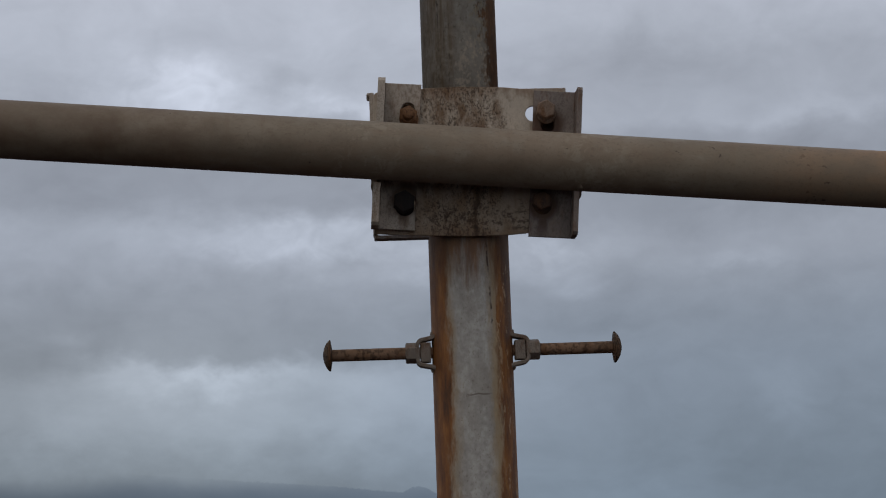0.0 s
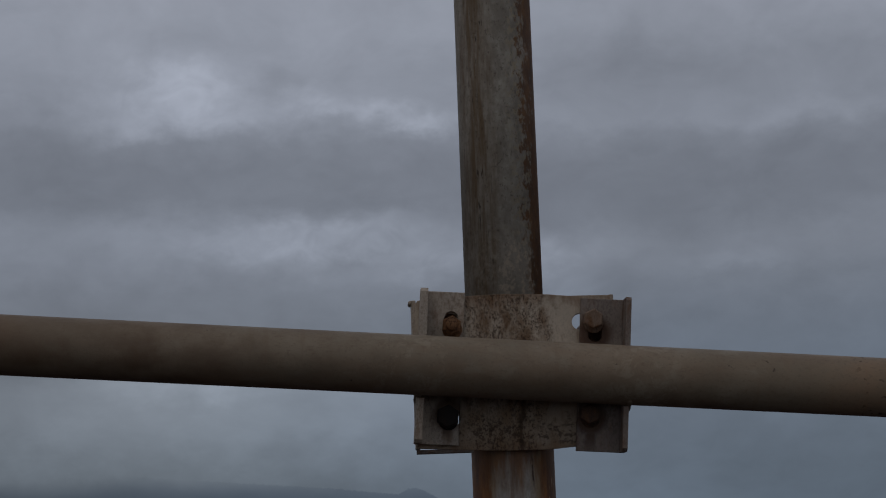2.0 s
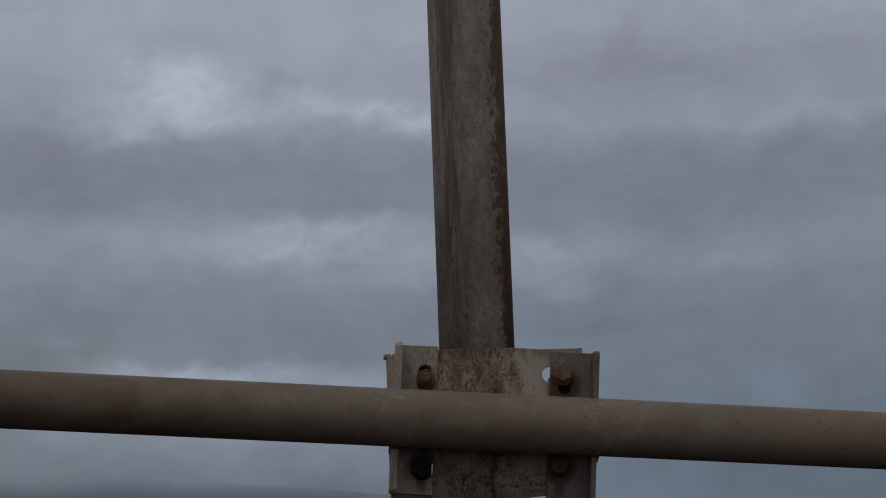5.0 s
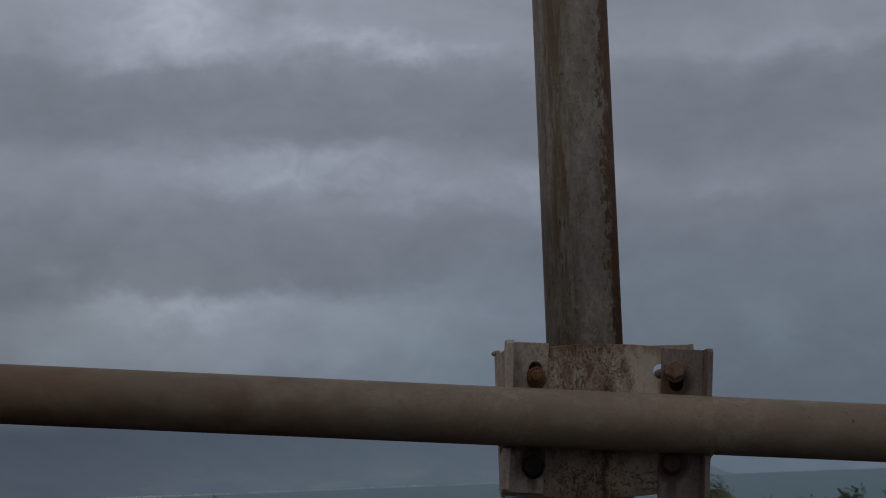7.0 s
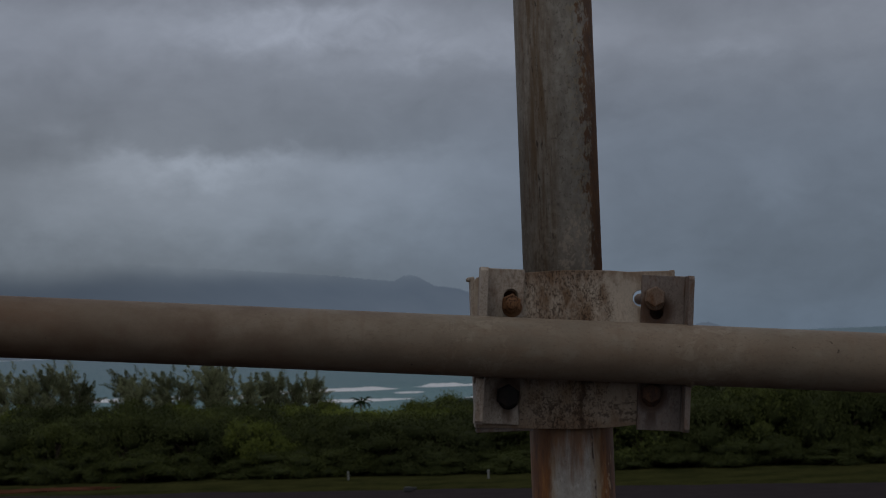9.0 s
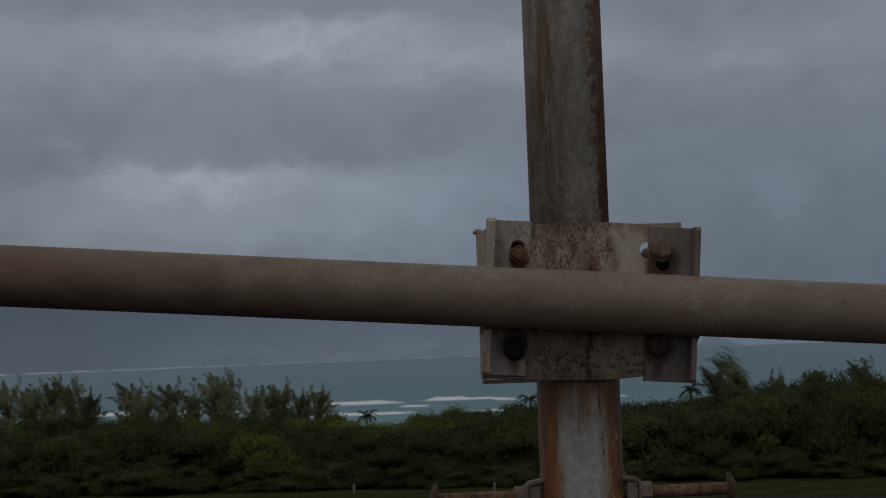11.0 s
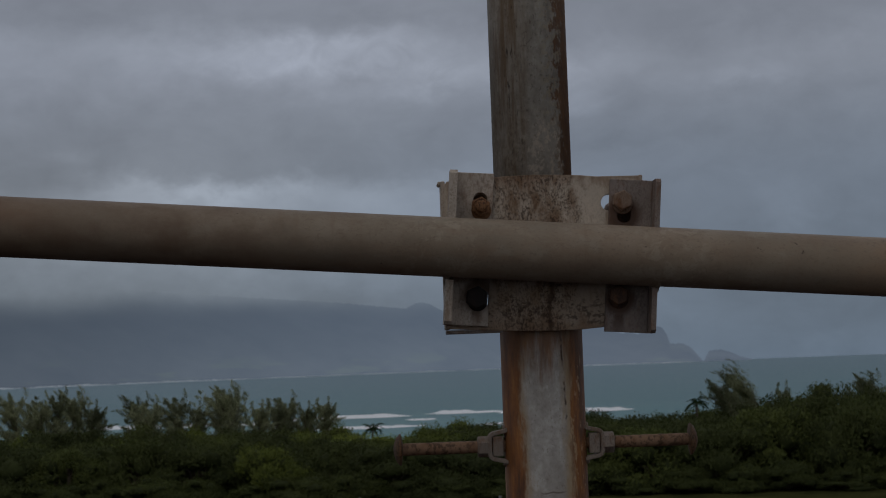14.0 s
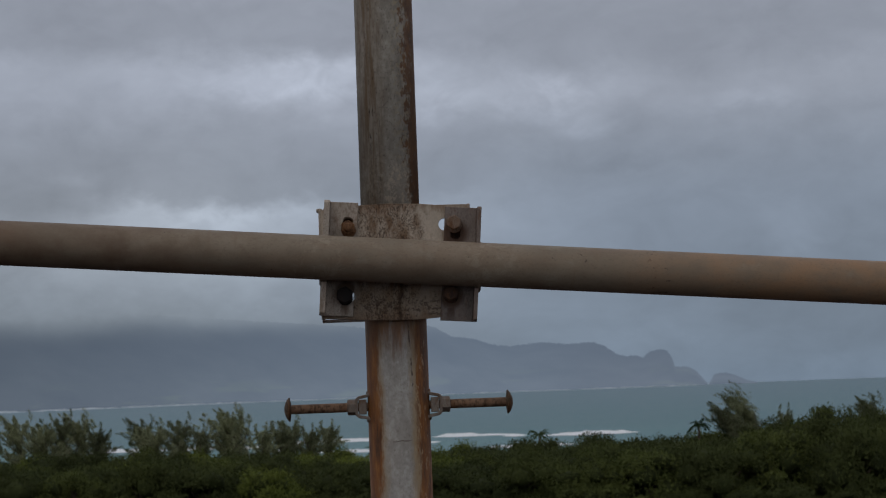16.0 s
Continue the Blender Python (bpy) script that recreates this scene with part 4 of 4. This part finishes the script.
def leaves(rng, centres, along, length, width, facing=None):
    """Small pointed leaf sprays: three-cornered blades round the given centres; facing: the side that each turns outwards."""
    n = len(centres)
    side = np.cross(along, rng.normal(size=(n, 3)))
    side /= np.linalg.norm(side, axis=1)[:, None] + 1e-9
    l = (length * rng.uniform(0.6, 1.3, n))[:, None]
    w_ = (width * rng.uniform(0.6, 1.3, n))[:, None]
    if facing is not None:
        side = np.where(((np.cross(side, along) * facing).sum(1) < 0)[:, None], -side, side)
    blade = np.stack([centres - along * l * 0.5 - side * w_ * 0.5, centres - along * l * 0.5 + side * w_ * 0.5, centres + along * l * 0.5], 1)
    return blade.reshape(-1, 3).tolist(), [(3 * i, 3 * i + 1, 3 * i + 2) for i in range(n)]


def crown(rng, centres, along, length, width, heart, mat, tree):
    """The leaf mass of a tree: every spray turns outwards and up to the light."""
    out = centres - np.array(heart)
    out /= np.linalg.norm(out, axis=1)[:, None] + 1e-6
    out = 0.55 * out + rng.normal(size=out.shape) * 0.28 + np.array([0, 0, 0.55])
    out /= np.linalg.norm(out, axis=1)[:, None]
    v, f = leaves(rng, centres, along, length, width, out)
    ob = part("crown", (v, [], f), mat, tree)
    ob.data.normals_split_custom_set_from_vertices(np.repeat(out, 3, 0).tolist())


def thicket_tree(seed, wide, high, count, mat=None, label="dense dark green spreading thorn tree in the thicket"):
    """A low spreading tree, its broad uneven crown reaching down to the grass."""
    rng = np.random.RandomState(seed)
    t = thing("thicket_tree", (0, 0, 0), label, "tree", "thicket behind the grass")
    verts, faces = [], []
    tube_rings(verts, faces, [(0, 0, -0.1), (0.1, 0.05, high * 0.22), (0.25, 0.0, high * 0.45)], [0.22, 0.17, 0.12])
    lobes = []
    for k in range(32):
        a = rng.uniform(0, 2 * math.pi)
        u = math.sqrt(rng.uniform(0.0, 1.0))
        low = k % 2 == 0
        r = wide * 0.5 * (0.55 + 0.45 * u if low else 0.85 * u)
        h = high * (rng.uniform(0.10, 0.35) if low else rng.uniform(0.42, 0.84) * (1 - 0.40 * u * u))
        c = (r * math.cos(a), r * math.sin(a), h)
        lobes.append((c, wide * rng.uniform(0.13, 0.22), high * rng.uniform(0.10, 0.19)))
        tube_rings(verts, faces, [(0.1, 0.05, high * 0.1), (c[0] * 0.5, c[1] * 0.5, high * 0.1 + (h - high * 0.1) * 0.65), c], [0.12, 0.08, 0.03], 5)
    part("trunk", (verts, [], faces), M_BARK, t)
    cs, al, verts, faces = [], [], [], []
    # ragged inner mass of leaves, its shade put in as a darker green
    ball = bmesh.new()
    bmesh.ops.create_icosphere(ball, subdivisions=1, radius=1.0)
    ball.verts.ensure_lookup_table()
    ico = np.array([tuple(v.co) for v in ball.verts])
    tri = [[v.index for v in f.verts] for f in ball.faces]
    ball.free()
    for (c, rx, rz) in lobes:
        wob = np.array([1 + 0.42 * noise.noise(Vector(v * 2.4) + Vector(c)) + 0.20 * noise.noise(Vector(v * 6.0) + Vector(c)) for v in ico])[:, None]
        base = len(verts)
        verts += (np.array(c) + ico * wob * 0.76 * np.array([rx, rx, rz])).tolist()
        faces += [[base + i for i in t_] for t_ in tri]
        n = int(count / len(lobes))
        d = rng.normal(size=(n, 3))
        d /= np.linalg.norm(d, axis=1)[:, None]
        d[:, 2] = np.where(d[:, 2] < -0.4, -d[:, 2], d[:, 2])
        rough = np.array([1 + 0.42 * noise.noise(Vector(v * 2.4) + Vector(c)) + 0.20 * noise.noise(Vector(v * 6.0) + Vector(c)) for v in d])[:, None]
        cs.append(np.array(c) + d * rng.uniform(0.55, 1.55, n)[:, None] ** 0.7 * rough * np.array([rx, rx, rz]))
        al.append(d * 0.35 + rng.normal(size=(n, 3)) * 0.7 + np.array([-0.25, 0, 0.2]))
    cs, al = np.concatenate(cs), np.concatenate(al)
    cs[:, 2] = np.maximum(cs[:, 2], rng.uniform(0.05, 0.5, len(cs)))
    al /= np.linalg.norm(al, axis=1)[:, None]
    part("inner_foliage", (verts, [], faces), M_INNER_SHADE, t, "ragged inner leaf mass, shade put into its colour")
    crown(rng, cs, al, 0.22, 0.15, (0, 0, 0.3 * high), mat or M_KIAWE, t)
    return t


def ironwood(seed, high, wide, lean, count):
    """A feathery casuarina blown over by the trade wind: trunk, rising limbs, loose needle sprays."""
    rng = np.random.RandomState(seed)
    t = thing("ironwood_tree", (0, 0, 0), "feathery wind-bent ironwood tree above the thicket", "tree", "ironwoods by the shore")
    verts, faces, cs, al = [], [], [], []
    trunk = [(lean * high * u ** 1.6 + 0.2 * math.sin(5 * u + seed), 0.1 * math.sin(3 * u), high * 0.93 * u) for u in np.linspace(0, 1, 8)]
    tube_rings(verts, faces, trunk, [0.24 * (1 - 0.9 * u) + 0.02 for u in np.linspace(0, 1, 8)])
    limbs, plumes = 40, 5
    for k in range(limbs):
        u = 0.24 + 0.75 * (k + rng.uniform(0, 1)) / limbs
        i = min(int(u * 7), 6)
        p = Vector(trunk[i]).lerp(Vector(trunk[i + 1]), u * 7 - i)
        a = rng.uniform(0, 2 * math.pi)
        long = wide * (0.30 + 1.15 * u * (1.0 - u) ** 0.7) * rng.uniform(0.35, 1.15)
        d = Vector((math.cos(a) + lean * 2.0, math.sin(a), rng.uniform(-0.05, 0.95) + 0.5 * u)).normalized()
        pts = [p + d * long * s + Vector((lean * 0.9 * s * s * long, 0, 0.28 * s * s * long)) for s in (0, 0.35, 0.7, 1.0)]
        tube_rings(verts, faces, [tuple(q) for q in pts], [0.06, 0.045, 0.025, 0.01], 5)
        # rising plumes of needles, tapering to a curved tip
        for m in range(plumes):
            s = (m + rng.uniform(0.3, 1.0)) / plumes
            q = np.array(pts[0].lerp(pts[3], s))
            way = np.array(d) * 0.55 + rng.normal(size=3) * (0.60 - 0.30 * u) + np.array([lean * 2.4, 0, 0.22 + 0.80 * u])
            way /= np.linalg.norm(way)
            n = max(6, int(count / limbs / plumes))
            along = rng.uniform(0, 1, n)[:, None]
            size = rng.uniform(0.45, 1.5) * (0.80 + 0.35 * u)
            droop = np.array([rng.uniform(-0.25, 0.25) + lean * 1.6, 0, -0.12]) * along ** 2 * size
            cs.append(q + way * along * size + droop + rng.normal(size=(n, 3)) * (0.03 + 0.20 * (1 - along)))
            al.append(way * 0.9 + rng.normal(size=(n, 3)) * 0.28)
    part("trunk", (verts, [], faces), M_BARK, t)
    cs, al = np.concatenate(cs), np.concatenate(al)
    al /= np.linalg.norm(al, axis=1)[:, None]
    crown(rng, cs, al, 0.36, 0.085, (lean * high * 0.4, 0, 0.45 * high), M_IRON, t)
    return t


def palm(seed, high, reach):
    rng = np.random.RandomState(seed)
    t = thing("palm_tree", (0, 0, 0), "small dark coconut palm near the shore", "tree", "palms by the shore")
    verts, faces = [], []
    tube_rings(verts, faces, [(0.15 * u * u, 0, high * u) for u in np.linspace(0, 1, 6)], [0.17 - 0.06 * u for u in np.linspace(0, 1, 6)])
    part("trunk", (verts, [], faces), M_BARK, t)
    cs, al = [], []
    for k in range(17):
        a = 2 * math.pi * k / 17 + rng.uniform(-0.2, 0.2)
        up = rng.uniform(0.1, 1.4)
        for s in np.linspace(0.12, 1, 16):
            p = np.array([0.15 + math.cos(a) * reach * s, math.sin(a) * reach * s, high + reach * (up * s - 0.85 * s * s)])
            for side in (-1, 1):
                d = np.array([-math.sin(a) * side * 0.8 + math.cos(a) * 0.6, math.cos(a) * side * 0.8 + math.sin(a) * 0.6, -0.35])
                cs.append(p + d * 0.16)
                al.append(d)
    cs, al = np.array(cs), np.array(al)
    al /= np.linalg.norm(al, axis=1)[:, None]
    v, f = leaves(rng, cs, al, 0.55 * reach / 1.6, 0.10)
    part("fronds", (v, [], f), M_PALM, t, smooth=False)
    return t


def planted(kinds, places):
    """Sets the first of each kind at its first place, copies at the rest. places: kind, x, y, z, turn, wide, top height."""
    used, tops = set(), [max(v.co.z for c in k.children if c.name.startswith("crown") for v in c.data.vertices) for k in kinds]
    for k, x, y, z, turn, wide, top in places:
        m = pose(x, y, z, 0, 0, turn)
        if k in used:
            ob = copy_thing(kinds[k], m)
        else:
            ob = kinds[k]
            ob.matrix_basis = m
            used.add(k)
        ob.scale = (wide, wide, (top - z) / tops[k])


def thicket():
    kinds = [thicket_tree(11, 8.5, 6.3, 18000), thicket_tree(12, 7.5, 6.9, 16500), thicket_tree(13, 9.5, 6.0, 19000), thicket_tree(14, 7.0, 5.4, 15000),
             thicket_tree(15, 7.8, 6.0, 16000, M_KIAWE_LIGHT, "bright yellow-green young thorn tree in the thicket")]
    rng = random.Random(5)
    skyline = np.array([(-16, -1.3), (-10.4, -1.29), (-8.8, -1.28), (-7.2, -1.22), (-5.8, -1.36), (-1.7, -1.50), (-0.4, -1.70), (0.8, -1.46), (3.0, -1.34), (5.3, -1.34), (6.9, -1.28), (8.4, -1.32),
                        (10.0, -1.20), (11.4, -0.98), (12.3, -0.80), (13.0, -0.74), (14.0, -0.80), (18, -0.85)])
    places = []
    for row, y0 in enumerate((173.0, 179.0, 187.0, 198.0, 212.0)):
        x = -50.0 + row * 1.7
        while x < 66:
            y = y0 - 0.20 * x + rng.uniform(-2.0, 2.0)
            bearing = math.degrees(math.atan2(x, y))
            line = np.interp(bearing, skyline[:, 0], skyline[:, 1]) - rng.uniform(0.0, 0.34) - 0.07 * (4 - row)
            top = 11.1 + math.tan(radians(line)) * y
            kind = rng.randrange(4)
            if rng.random() < (0.60 if -3.0 < bearing < 1.8 and row > 1 else 0.45 if bearing < -8.3 and row > 1 else 0.20 if bearing < 1.8 and row > 1 else 0.06):
                kind = 4
            places.append((kind, x, y, -0.15, rng.uniform(0, 360), rng.uniform(0.8, 1.1), top))
            x += rng.uniform(4.6, 6.6)
    # bright young crowns that stand out at the back
    for bearing, y, top in ((-1.15, 224.0, 5.45), (-0.55, 218.0, 4.7), (-1.75, 220.0, 5.0), (-9.7, 222.0, 5.9), (-9.0, 219.0, 5.6), (2.6, 226.0, 5.5)):
        places.append((4, math.tan(radians(bearing)) * y, y, -0.15, rng.uniform(0, 360), rng.uniform(0.6, 0.8), top))
    # low skirts of brush along the grass
    x = -48.0
    while x < 60:
        places.append((rng.randrange(4), x, 169.0 - 0.20 * x + rng.uniform(-0.8, 0.8), -0.15, rng.uniform(0, 360), rng.uniform(0.50, 0.72), rng.uniform(1.7, 2.9)))
        x += rng.uniform(3.4, 5.0)
    planted(kinds, places)


thicket()


def ironwoods():
    kinds = [ironwood(21, 9.6, 6.6, -0.05, 15000), ironwood(22, 9.0, 6.0, -0.13, 13500), ironwood(23, 9.8, 5.0, -0.22, 12000), ironwood(24, 8.0, 4.2, 0.05, 10000), ironwood(25, 9.8, 4.4, -0.40, 10000)]
    # bearing, top height, kind
    west = [(-11.3, 10.0, 0), (-10.7, 10.2, 1), (-9.85, 10.5, 1), (-9.2, 10.0, 0), (-8.75, 10.5, 0), (-8.1, 10.5, 1), (-7.95, 8.9, 3), (-6.4, 9.5, 1), (-6.1, 9.1, 0),
            (-5.45, 9.6, 0), (-5.05, 8.2, 3), (-4.15, 10.5, 0), (-3.75, 10.3, 1), (-3.3, 8.2, 3), (-2.8, 7.9, 3), (-2.25, 9.0, 0), (-1.95, 7.8, 3), (-1.45, 8.1, 3)]
    east = [(10.3, 9.3, 2), (10.05, 8.6, 3), (10.98, 10.9, 4), (11.3, 9.9, 4), (11.5, 8.4, 3), (14.35, 9.4, 2), (14.7, 9.0, 4), (15.4, 9.0, 1)]
    places = []
    for i, (b, top, k) in enumerate(west + east):
        d = (238 if b < 0 else 212) + (4, -3, 7, -6, 0)[i % 5]
        places.append((k, math.sin(radians(b)) * d, math.cos(radians(b)) * d, -0.1, (0, 14, -12, 8, -20, 25, 5)[i % 7], ((0.95, 0.8, 0.88) if b < 0 else (0.70, 0.62, 0.66))[i % 3], top))
    planted(kinds, places)
    p = [palm(31, 3.3, 1.3), palm(32, 4.5, 1.3), palm(33, 6.4, 1.15)]
    for ob, b, d in zip(p, (-0.05, 4.65, 9.15), (258, 262, 205)):
        ob.matrix_basis = pose(math.sin(radians(b)) * d, math.cos(radians(b)) * d, 0, 0, 0, b * 30)


ironwoods()


def surf():
    for i, (x0, x1, y, h) in enumerate(((-26, 11, 540, 1.0), (-16, 12, 447, 0.5), (17, 29, 562, 0.9), (14, 38, 552, 0.45), (8, 16, 500, 0.35), (33, 40, 535, 0.6), (22, 44, 440, 0.4),
                                        (43, 68, 522, 1.15), (-75, -52, 520, 0.9), (-52, -38, 515, 1.0), (-37, -26, 510, 0.9), (-24, -18, 462, 0.5))):
        breaker(x0, x1, y, h, i + 1)
    # surf line under the far mountains
    verts, n = [], 260
    for i in range(n + 1):
        a = radians(-14 + 23.0 * i / n)
        d = 3195 + 1000 * min(max((math.degrees(a) + 10) / 14.0, 0.0), 1.0)
        h = (1.9 + 2.4 * noise.noise(Vector((i * 0.11, 2, 0))) + 1.6 * noise.noise(Vector((i * 0.47, 4, 0)))) * (1.0 if i < 110 else 0.55)
        for dd, z in ((-12, -2.0), (-2, -2.0 + max(h, 0.15)), (6, -2.0)):
            verts.append((math.sin(a) * (d + dd), math.cos(a) * (d + dd), z + 0.02))
    faces = [(i * 3 + j, (i + 1) * 3 + j, (i + 1) * 3 + j + 1, i * 3 + j + 1) for i in range(n) for j in range(2)]
    tagged(part("far_surf", (verts, [], faces), M_FAR_SURF), "thin pale surf line along the far shore", "surf", kind="stuff")


surf()


def markers():
    for x, y in ((-1.4, 163.2), (9.7, 158.6)):
        mk = thing("marker_post", (x, y, 0), "short weathered white marker post in the grass", "post", "marker posts along the grass")
        part("post", box(-0.09, 0.09, -0.09, 0.09, -0.05, 0.62, 0.02), M_WHITE, mk)
        part("cap", lathe([(0.13, 0.61), (0.13, 0.64), (0.05, 0.70)], 12), M_WHITE, mk)
    b = thing("ground_fixture", (3.2, 147.8, 0.03), "low dark metal fixture on the asphalt edge", "fixture")
    part("body", box(-0.45, 0.15, -0.2, 0.2, 0.0, 0.34, 0.03), M_DARKBOX, b)
    part("arm", box(0.17, 0.50, -0.08, 0.08, 0.12, 0.32, 0.03), M_DARKBOX, b)


markers()
